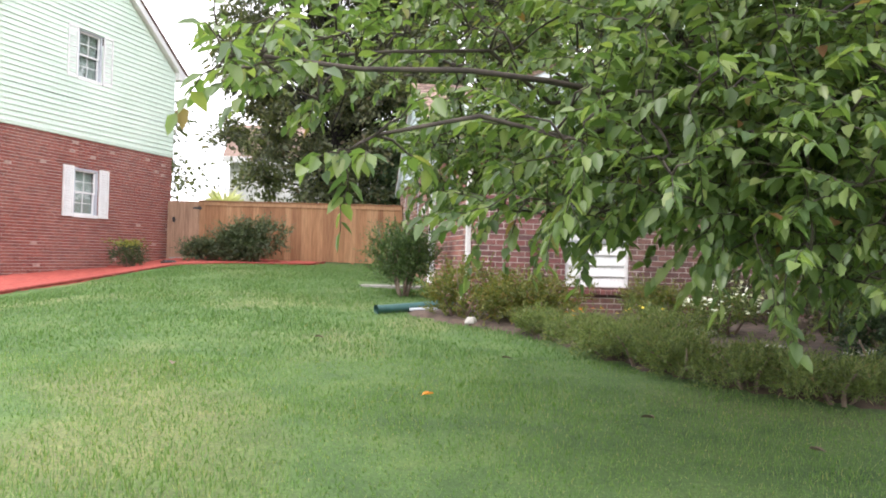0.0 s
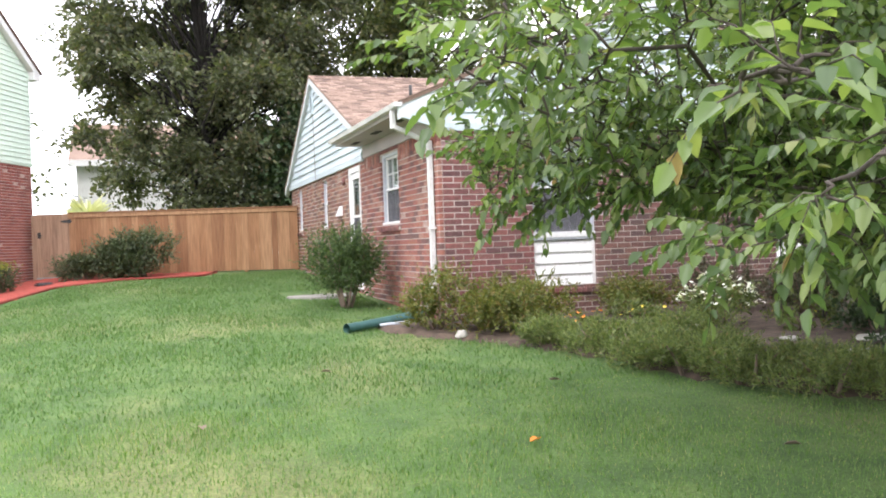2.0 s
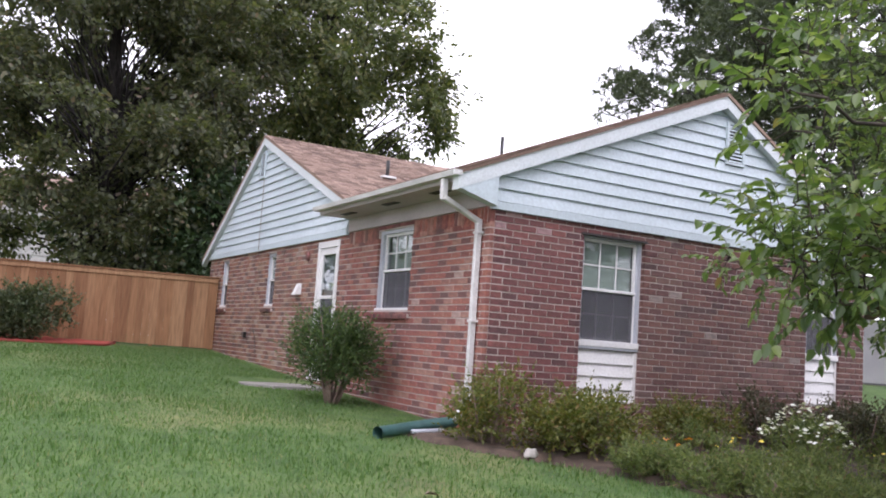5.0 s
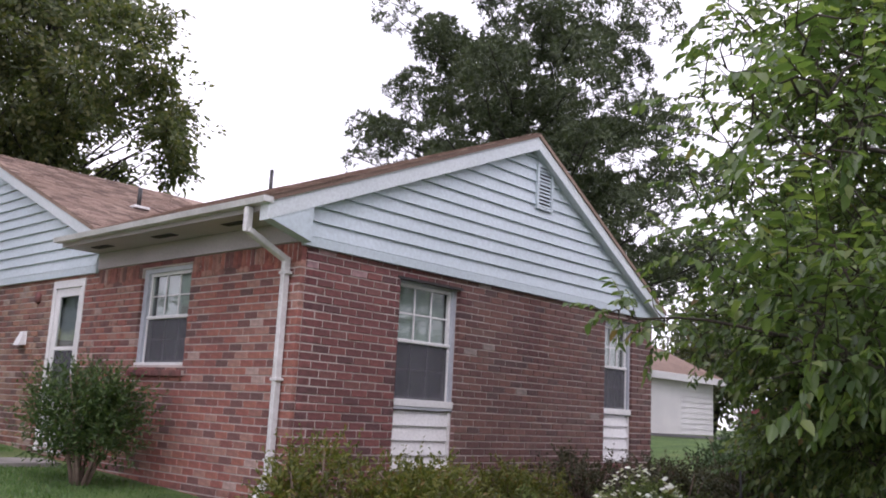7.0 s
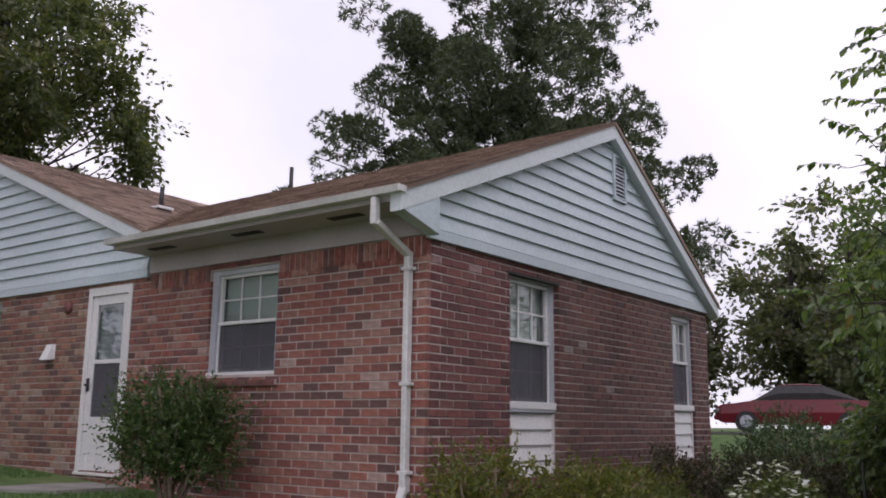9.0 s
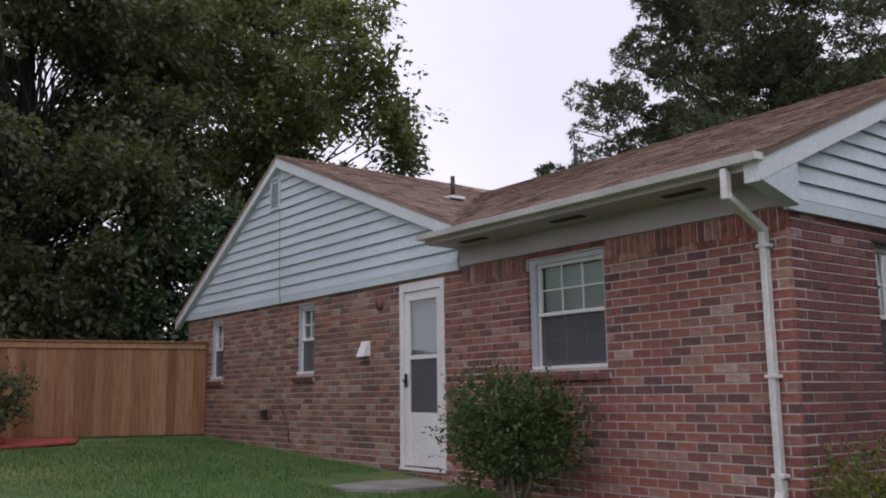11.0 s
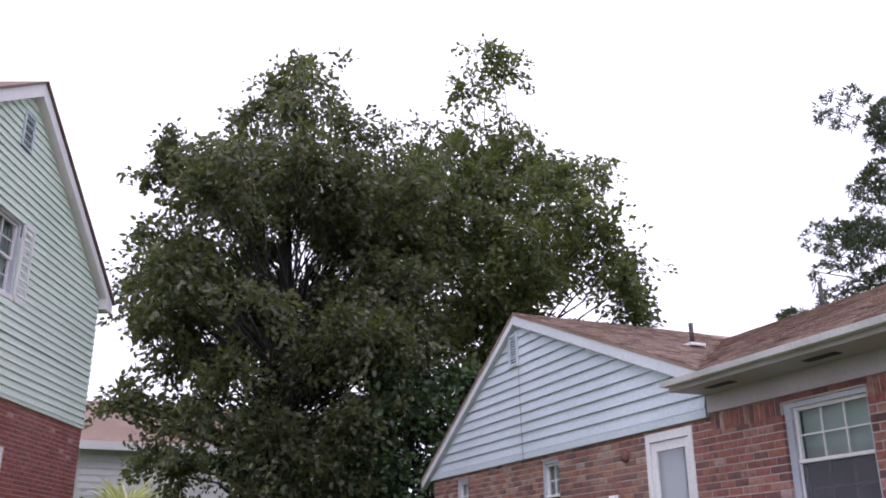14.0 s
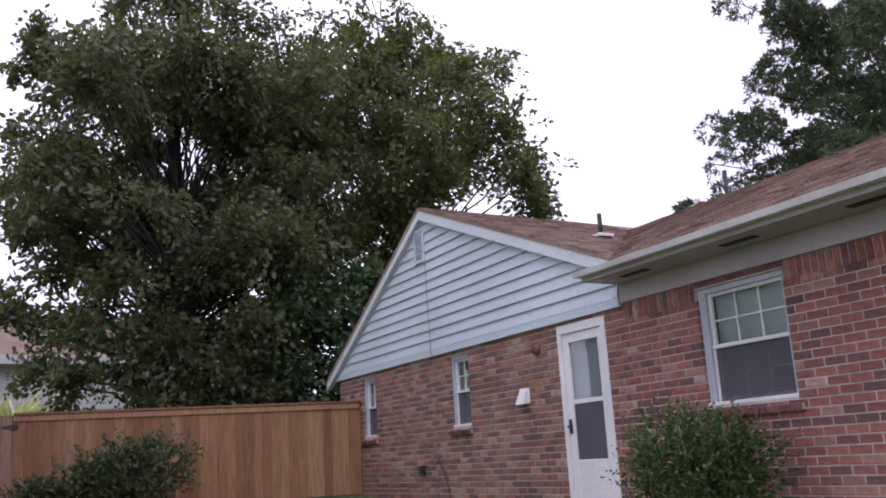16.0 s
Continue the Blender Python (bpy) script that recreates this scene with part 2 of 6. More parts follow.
def mat_ground():
    m, n, l, b = material("mown_lawn", 0.95)
    big = tex_noise(n, l, 0.35, 5.0)
    mid = tex_noise(n, l, 2.2, 5.0)
    fine = tex_noise(n, l, 45.0, 4.0)
    r = ramp(n, [(0.32, (0.049, 0.102, 0.024)), (0.52, (0.077, 0.145, 0.036)), (0.70, (0.112, 0.174, 0.049))])
    l.new(mid.outputs["Fac"], r.inputs["Fac"])
    dry = ramp(n, [(0.50, (0, 0, 0)), (0.72, (0.6, 0.6, 0.6))])
    l.new(big.outputs["Fac"], dry.inputs["Fac"])
    col = mix_col(n, l, r.outputs["Color"], (0.30, 0.255, 0.13), dry.outputs["Color"])
    g = ramp(n, [(0.3, (0.55, 0.55, 0.5)), (0.7, (1.25, 1.25, 1.1))])
    l.new(fine.outputs["Fac"], g.inputs["Fac"])
    l.new(mix_col(n, l, col, g.outputs["Color"], 1.0, "MULTIPLY"), b.inputs["Base Color"])
    bump(n, l, b, fine.outputs["Fac"], 0.8, 0.02)
    return m


LAWN = mat_ground()


def mat_shingle(name, c1, c2, c3):
    m, n, l, b = material(name, 0.95)
    r = ramp(n, [(0.0, c1), (0.5, c2), (1.0, c3)])
    l.new(random_pair(n, l), r.inputs["Fac"])
    f = tex_noise(n, l, 70.0, 3.0)
    g = ramp(n, [(0.3, (0.6, 0.6, 0.6)), (0.7, (1.15, 1.15, 1.15))])
    l.new(f.outputs["Fac"], g.inputs["Fac"])
    s = tex_noise(n, l, 0.9, 4.0)
    st = ramp(n, [(0.35, (0.75, 0.72, 0.70)), (0.7, (1.05, 1.05, 1.05))])
    l.new(s.outputs["Fac"], st.inputs["Fac"])
    c = mix_col(n, l, r.outputs["Color"], g.outputs["Color"], 1.0, "MULTIPLY")
    l.new(mix_col(n, l, c, st.outputs["Color"], 1.0, "MULTIPLY"), b.inputs["Base Color"])
    bump(n, l, b, f.outputs["Fac"], 0.7, 0.004)
    return m


SHINGLE = mat_shingle("brown_asphalt_shingle", (0.155, 0.105, 0.083), (0.292, 0.204, 0.160), (0.400, 0.294, 0.232))


def mat_fence(name, stops):
    m, n, l, b = material(name, 0.85)
    r = ramp(n, stops)
    l.new(random_pair(n, l), r.inputs["Fac"])
    c = n.new("ShaderNodeTexCoord")
    mp = n.new("ShaderNodeMapping")
    mp.inputs["Scale"].default_value = (22, 22, 1.4)
    l.new(c.outputs["Object"], mp.inputs["Vector"])
    g = n.new("ShaderNodeTexNoise")
    g.inputs["Scale"].default_value = 1.6
    g.inputs["Detail"].default_value = 6
    l.new(mp.outputs["Vector"], g.inputs["Vector"])
    gr = ramp(n, [(0.3, (0.68, 0.64, 0.6)), (0.65, (1.08, 1.06, 1.04))])
    l.new(g.outputs["Fac"], gr.inputs["Fac"])
    l.new(mix_col(n, l, r.outputs["Color"], gr.outputs["Color"], 1.0, "MULTIPLY"), b.inputs["Base Color"])
    bump(n, l, b, g.outputs["Fac"], 0.4, 0.004)
    return m


FENCE = mat_fence("cedar_board", [(0.0, (0.196, 0.096, 0.045)), (0.5, (0.266, 0.141, 0.068)), (1.0, (0.325, 0.192, 0.102))])
GATE = mat_fence("weathered_gate_board", [(0.0, (0.258, 0.168, 0.112)), (1.0, (0.327, 0.218, 0.146))])


def mat_glass():
    m, n, l, b = material("window_glass", 0.03)
    out = n["Material Output"]
    tr = n.new("ShaderNodeBsdfTransparent")
    tr.inputs["Color"].default_value = (0.82, 0.86, 0.85, 1)
    gl = n.new("ShaderNodeBsdfGlossy")
    gl.inputs["Roughness"].default_value = 0.02
    lw = n.new("ShaderNodeLayerWeight")
    pw = n.new("ShaderNodeMath")
    pw.operation = "POWER"
    pw.inputs[1].default_value = 3.5
    l.new(lw.outputs["Facing"], pw.inputs[0])
    fz = n.new("ShaderNodeMapRange")
    fz.inputs["To Min"].default_value = 0.07
    fz.inputs["To Max"].default_value = 0.9
    l.new(pw.outputs[0], fz.inputs["Value"])
    mx = n.new("ShaderNodeMixShader")
    l.new(fz.outputs["Result"], mx.inputs[0])
    l.new(tr.outputs["BSDF"], mx.inputs[1])
    l.new(gl.outputs["BSDF"], mx.inputs[2])
    l.new(mx.outputs["Shader"], out.inputs["Surface"])
    return m


def mat_screen():
    m, n, l, b = material("insect_screen", 0.8)
    b.inputs["Base Color"].default_value = (0.10, 0.10, 0.115, 1)
    tr = n.new("ShaderNodeBsdfTransparent")
    mx = n.new("ShaderNodeMixShader")
    mx.inputs[0].default_value = 0.55
    l.new(tr.outputs["BSDF"], mx.inputs[1])
    l.new(b.outputs["BSDF"], mx.inputs[2])
    l.new(mx.outputs["Shader"], n["Material Output"].inputs["Surface"])
    return m


GLASS = mat_glass()
SCREEN = mat_screen()


# ---- small tools ----
def thing(name, at, label, category, group="", kind=""):
    ob = new(name)
    ob.empty_display_size = 0.2
    ob.location = at
    return tagged(ob, label, category, group, kind)


def chain_place(ob):
    """Where a parent stands: things are moved, parts keep world coordinates."""
    return ob.location.copy() if ob.parent is None else Vector((0, 0, 0))


def adopt(ob, parent):
    ob.parent = parent
    ob.matrix_parent_inverse = Matrix.Translation(-chain_place(parent))


def part(name, bm, mat, parent, label="", smooth=False):
    """One mesh, in world coordinates, under a thing or a part."""
    me = bpy.data.meshes.new(name)
    bm.to_mesh(me)
    bm.free()
    me.materials.append(mat)
    if smooth:
        for p in me.polygons:
            p.use_smooth = True
    ob = new(name, me)
    if parent is not None:
        adopt(ob, parent)
    if label:
        ob["label"] = label
    return ob


def raw(name, verts, faces, mat, parent, label="", kind="", smooth=False):
    me = bpy.data.meshes.new(name)
    me.from_pydata(verts, [], faces)
    me.materials.append(mat)
    if smooth:
        me.polygons.foreach_set("use_smooth", [True] * len(me.polygons))
    ob = new(name, me)
    if parent is not None:
        adopt(ob, parent)
    return tagged(ob, label, "", "", kind)


def add_box(bm, m, a, b, bevel=0.0):
    """A box between corners a and b of the frame m."""
    lo = [min(p, q) for p, q in zip(a, b)]
    hi = [max(p, q) for p, q in zip(a, b)]
    vs = [bm.verts.new(m @ Vector((x, y, z))) for x, y, z in ((lo[0], lo[1], lo[2]), (hi[0], lo[1], lo[2]), (hi[0], hi[1], lo[2]), (lo[0], hi[1], lo[2]), (lo[0], lo[1], hi[2]), (hi[0], lo[1], hi[2]), (hi[0], hi[1], hi[2]), (lo[0], hi[1], hi[2]))]
    fs = [bm.faces.new([vs[k] for k in f]) for f in ((3, 2, 1, 0), (4, 5, 6, 7), (0, 1, 5, 4), (1, 2, 6, 5), (2, 3, 7, 6), (3, 0, 4, 7))]
    if bevel:
        es = {e for f in fs for e in f.edges}
        bmesh.ops.bevel(bm, geom=list(es), offset=bevel, segments=1, affect="EDGES")


def box(name, m, a, b, mat, parent, label="", bevel=0.004):
    bm = bmesh.new()
    add_box(bm, m, a, b, bevel)
    return part(name, bm, mat, parent, label)


def prism(name, m, profile, d0, d1, mat, parent, label=""):
    """A plate with the outline profile (u, z), from depth d0 to d1 of the frame m."""
    bm = bmesh.new()
    fr = [bm.verts.new(m @ Vector((u, d0, z))) for u, z in profile]
    bk = [bm.verts.new(m @ Vector((u, d1, z))) for u, z in profile]
    bm.faces.new(fr)
    bm.faces.new(bk[::-1])
    for k in range(len(fr)):
        j = (k + 1) % len(fr)
        bm.faces.new((fr[j], fr[k], bk[k], bk[j]))
    bmesh.ops.recalc_face_normals(bm, faces=bm.faces)
    return part(name, bm, mat, parent, label)


def tube(name, points, radius, mat, parent, label="", sides=8, ends=None):
    """A tube along points; radius one number or one a point."""
    pts = [Vector(p) for p in points]
    rad = radius if hasattr(radius, "__len__") else [radius] * len(pts)
    verts, faces = tube_data(pts, rad, sides)
    return raw(name, verts, faces, mat, parent, label, smooth=True)


def tube_data(pts, rad, sides, base=0):
    verts, faces = [], []
    for k, p in enumerate(pts):
        d = (pts[min(k + 1, len(pts) - 1)] - pts[max(k - 1, 0)]).normalized()
        side = d.cross(Vector((0.31, 0.17, 0.93))).normalized()
        if side.length < 0.1:
            side = Vector((1, 0, 0))
        up = side.cross(d)
        for s in range(sides):
            a = 2 * math.pi * s / sides
            verts.append(tuple(p + (math.cos(a) * side + math.sin(a) * up) * float(rad[k])))
    for k in range(len(pts) - 1):
        for s in range(sides):
            j = (s + 1) % sides
            faces.append((base + k * sides + s, base + k * sides + j, base + (k + 1) * sides + j, base + (k + 1) * sides + s))
    faces.append(tuple(base + s for s in range(sides))[::-1])
    faces.append(tuple(base + (len(pts) - 1) * sides + s for s in range(sides)))
    return verts, faces


def unit(a):
    return a / np.maximum(np.linalg.norm(a, axis=1, keepdims=True), 1e-9)


def leaf_mesh(name, at, axis, normal, length, width, mat, parent, label="", kind="", fold=0.25, curl=0.15):
    """Pointed leaves, folded along the midrib: two quads each."""
    n = len(at)
    axis = unit(axis)
    side = unit(np.cross(axis, normal))
    up = np.cross(side, axis)
    L = np.asarray(length).reshape(-1, 1) * np.ones((n, 1))
    W = np.asarray(width).reshape(-1, 1) * np.ones((n, 1))
    def at_(a, s, u):
        return at + axis * L * a + side * W * s + up * (W * u - L * curl * a * a)
    v = np.stack([at_(0, 0, 0), at_(0.3, 0.5, fold), at_(0.68, 0.38, fold * 0.8), at_(1, 0, 0), at_(0.68, -0.38, fold * 0.8), at_(0.3, -0.5, fold)], 1).reshape(-1, 3)
    i = (np.arange(n) * 6)[:, None]
    f = np.concatenate([i + np.array([[0, 1, 2, 3]]), i + np.array([[0, 3, 4, 5]])], 1).reshape(-1, 4)
    return quads(name, v, f, mat, parent, label, kind)


def quads(name, v, f, mat, parent, label="", kind=""):
    me = bpy.data.meshes.new(name)
    me.vertices.add(len(v))
    me.vertices.foreach_set("co", np.ascontiguousarray(v, dtype=np.float32).ravel())
    k = f.shape[1]
    me.loops.add(f.size)
    me.loops.foreach_set("vertex_index", np.ascontiguousarray(f, dtype=np.int32).ravel())
    me.polygons.add(len(f))
    me.polygons.foreach_set("loop_start", np.arange(0, f.size, k, dtype=np.int32))
    me.update(calc_edges=True)
    me.validate()
    me.materials.append(mat)
    ob = new(name, me)
    if parent is not None:
        adopt(ob, parent)
    return tagged(ob, label, "", "", kind)


rng = np.random.default_rng(7)


def rand_dirs(n):
    return unit(rng.normal(size=(n, 3)))


def smooth01(a):
    a = min(1.0, max(0.0, a))
    return a * a * (3 - 2 * a)


def gz(x, y):
    """Height of the ground: it climbs gently towards the fence and towards the street."""
    yy = min(13.0, max(-15.0, y))
    base = -0.15 + (0.055 if yy < 0 else 0.048) * yy
    s = smooth01((x - 7.0) / 9.0)
    base -= 0.2 * smooth01((-5.0 - x) / 2.5) * smooth01((x + 40.0) / 20.0)
    return base + s * (0.62 - base)

# ---- ground ----
def grid_lines(lo, hi, step, far):
    near = list(np.arange(lo, hi + 0.01, step))
    out = [lo - d for d in (2, 6, 14, 30, 70, 160, far)][::-1]
    return out + near + [hi + d for d in (2, 6, 14, 30, 70, 160, far)]


gx, gy = grid_lines(-12, 18, 0.4, 450), grid_lines(-18, 16, 0.4, 450)
gv = [(x, y, gz(x, y) + 0.018 * noise.noise((x * 0.9, y * 0.9, 0.3))) for y in gy for x in gx]
nx = len(gx)
gf = [(j * nx + i, j * nx + i + 1, (j + 1) * nx + i + 1, (j + 1) * nx + i) for j in range(len(gy) - 1) for i in range(nx - 1)]
ground = raw("ground", gv, gf, LAWN, None, smooth=True)
tagged(ground, "mown green lawn with dry yellow patches", "lawn", "", "structure")


def sheet(name, outline, lift, mat, label, category, step=0.2):
    """A thin bed of loose matter over the ground, with an uneven top and a sunk rim."""
    bm = bmesh.new()
    ox = [p[0] for p in outline]
    oy = [p[1] for p in outline]
    def inside(x, y):
        c = False
        for k in range(len(outline)):
            (x1, y1), (x2, y2) = outline[k], outline[k - 1]
            if (y1 > y) != (y2 > y) and x < (x2 - x1) * (y - y1) / (y2 - y1) + x1:
                c = not c
        return c
    xs = np.arange(min(ox), max(ox) + step, step)
    ys = np.arange(min(oy), max(oy) + step, step)
    grid = {}
    for i, x in enumerate(xs):
        for j, y in enumerate(ys):
            wx = x + 0.10 * noise.noise((x * 2.1, y * 2.1, 5))
            wy = y + 0.10 * noise.noise((x * 2.1, y * 2.1, 9))
            ok = inside(x, y)
            z = gz(wx, wy) + (lift + 0.03 * noise.noise((x * 5, y * 5, 2)) if ok else -0.06)
            grid[i, j] = (bm.verts.new((wx, wy, z)), ok)
    for i in range(len(xs) - 1):
        for j in range(len(ys) - 1):
            q = [grid[i, j], grid[i + 1, j], grid[i + 1, j + 1], grid[i, j + 1]]
            if any(o for _, o in q):
                bm.faces.new([v for v, _ in q])
    for v in [v for v in bm.verts if not v.link_faces]:
        bm.verts.remove(v)
    ob = part(name, bm, mat, None, smooth=True)
    return tagged(ob, label, category, "", "structure")


BED_EDGE = [(-1.0, 0.1), (-0.9, -0.6), (-0.4, -1.3), (0.15, -1.9), (0.5, -2.6), (0.7, -3.5), (0.98, -4.5), (1.33, -5.2), (1.85, -5.85), (2.7, -6.35), (3.9, -6.85), (5.8, -7.0), (6.6, -5.0), (6.9, -2.0), (6.7, 0.0)]
sheet("garden_bed", BED_EDGE, 0.05, SOIL, "garden bed of dry brown mulch beside the brick wall", "garden bed")

K = 0.42
LD = Vector((K, 1, 0)).normalized()
LC = Vector((-6.19, 12.70, 0))


def on_left(u):
    p = LC + LD * u
    return p.x, p.y


mulch_out = [(-8.75, 0.2), (-7.6, 2.4), (-6.35, 6.6), (-5.5, 8.9), (-4.3, 9.95), (-3.2, 10.15), (-2.35, 10.4), (-2.0, 11.45), (-5.95, 12.2), on_left(-0.3), on_left(-6.0), on_left(-12.5)]
sheet("mulch_bed", mulch_out, 0.04, MULCH, "bright red mulch bed along the brick wall and fence", "mulch bed", 0.16)


edging = tube("mulch_edging", [(x, y, gz(x, y) + 0.03) for x, y in mulch_out[:8]], 0.03, RED_EDGE, None)
tagged(edging, "low dark red edging along the mulch bed", "edging", "", "structure")


# ---- building tools ----
def facade(origin, direction):
    """Frame of a wall: u along it, depth inwards, z up."""
    u = Vector(direction).normalized()
    inward = Vector((-u.y, u.x, 0))
    m = Matrix.Identity(4)
    m.col[0][:3], m.col[1][:3], m.col[2][:3], m.col[3][:3] = u, inward, (0, 0, 1), origin
    return m


def wall_with_openings(name, m, u0, u1, z0, z1, d0, d1, openings, mat, parent, label):
    us = sorted({u0, u1, *[o[0] for o in openings], *[o[1] for o in openings]})
    bm = bmesh.new()
    for a, b in zip(us, us[1:]):
        cuts = sorted((o[2], o[3]) for o in openings if o[0] < (a + b) / 2 < o[1])
        z = z0
        for lo, hi in cuts + [(z1, z1)]:
            if lo - z > 0.005:
                add_box(bm, m, (a, d0, z), (b, d1, lo))
            z = hi
    bmesh.ops.remove_doubles(bm, verts=bm.verts, dist=0.0005)
    return part(name, bm, mat, parent, label)


def brick_data(w, h, d, c=0.004):
    v = []
    for dd, e in ((d, 0), (c, 0), (0, c)):
        v += [(-w / 2 + e, dd, -h / 2 + e), (w / 2 - e, dd, -h / 2 + e), (w / 2 - e, dd, h / 2 - e), (-w / 2 + e, dd, h / 2 - e)]
    f = []
    for a in (0, 4):
        for k in range(4):
            j = (k + 1) % 4
            f.append((a + 4 + k, a + 4 + j, a + j, a + k))
    f.append((8, 9, 10, 11))
    return v, f


def lay_bricks(wall, m, u0, u1, z0, z1, openings, near, mat, pitch=0.216, course=0.0800, joint=0.014, bond=(0.0, 0.0, 0.0, 0.0), from_end=False):
    """Running bond. Whole bricks inside near (u0, u1, z0, z1) are parts of their own; the rest is one joined mesh."""
    fv, ff = brick_data(pitch - joint, course - joint, 0.06)
    shared = bpy.data.meshes.new("brick")
    shared.from_pydata(fv, [], ff)
    shared.materials.append(mat)
    jv, jf = [], []
    shift = Matrix.Translation(-chain_place(wall))
    count = 0
    rnd = random.Random(11)
    rows = int((z1 - z0) / course + 0.5)
    for r in range(rows):
        zc = z0 + (r + 0.5) * course
        u = (u1 + joint / 2 - math.ceil((u1 - u0) / pitch) * pitch if from_end else u0) - (pitch / 2 if r % 2 else 0.0)
        spans = [(u0 + bond[0], u1 - bond[1])] if r % 2 else [(u0 + bond[2], u1 - bond[3])]
        for o in openings:
            if o[2] < zc < o[3]:
                spans = [s for a, b in spans for s in ((a, min(b, o[0] + 0.004)), (max(a, o[1] - 0.004), b)) if s[1] - s[0] > 0.03]
        for a, b in spans:
            # joints of this course inside the span; a sliver is given to its neighbour
            first = u + math.ceil((a - u) / pitch) * pitch
            cuts = [a - joint / 2] + [q for q in np.arange(first, b, pitch) if q - a > 0.055 and b - q > 0.055] + [b + joint / 2]
            for lo, hi in zip(cuts, cuts[1:]):
                lo, hi = lo + joint / 2, hi - joint / 2
                push = rnd.uniform(-0.003, 0.003)
                whole = abs(hi - lo - pitch + joint) < 0.002
                c = (lo + hi) / 2
                if whole and count < 300 and near and near[0] < c < near[1] and near[2] < zc < near[3]:
                    ob = new("brick", shared)
                    ob.parent = wall
                    ob.matrix_parent_inverse = shift
                    ob.matrix_basis = m @ pose(c, push, zc, rnd.uniform(-0.4, 0.4), 0, rnd.uniform(-0.3, 0.3))
                    count += 1
                else:
                    v, f = brick_data(hi - lo, course - joint, 0.06)
                    n0 = len(jv)
                    jv += [tuple(m @ Vector((c + x, push + d, zc + z))) for x, d, z in v]
                    jf += [tuple(n0 + k for k in q) for q in f]
    raw("brickwork", jv, jf, mat, wall, "", "stuff")


def lap_siding(parent, m, outline_at, z0, z1, lap, mat, name="siding_board"):
    """Lapped boards; outline_at(z) gives the left and right end at a height."""
    rows = int(math.ceil((z1 - z0) / lap))
    for r in range(rows):
        a, b = z0 + r * lap, min(z0 + (r + 1) * lap, z1)
        l0, r0 = outline_at(a)
        l1, r1 = outline_at(b)
        if r0 - l0 < 0.05:
            continue
        if r1 - l1 < 0.01:
            mid = (l1 + r1) / 2
            l1, r1 = mid - 0.005, mid + 0.005
        bm = bmesh.new()
        v = [bm.verts.new(m @ Vector(p)) for p in ((l0, -0.033, a), (r0, -0.033, a), (r1, -0.004, b), (l1, -0.004, b), (l0, 0.012, a), (r0, 0.012, a), (r1, 0.012, b), (l1, 0.012, b))]
        for q in ((0, 1, 2, 3), (4, 7, 6, 5), (1, 0, 4, 5), (2, 1, 5, 6), (3, 2, 6, 7), (0, 3, 7, 4)):
            bm.faces.new([v[k] for k in q])
        part(name, bm, mat, parent)


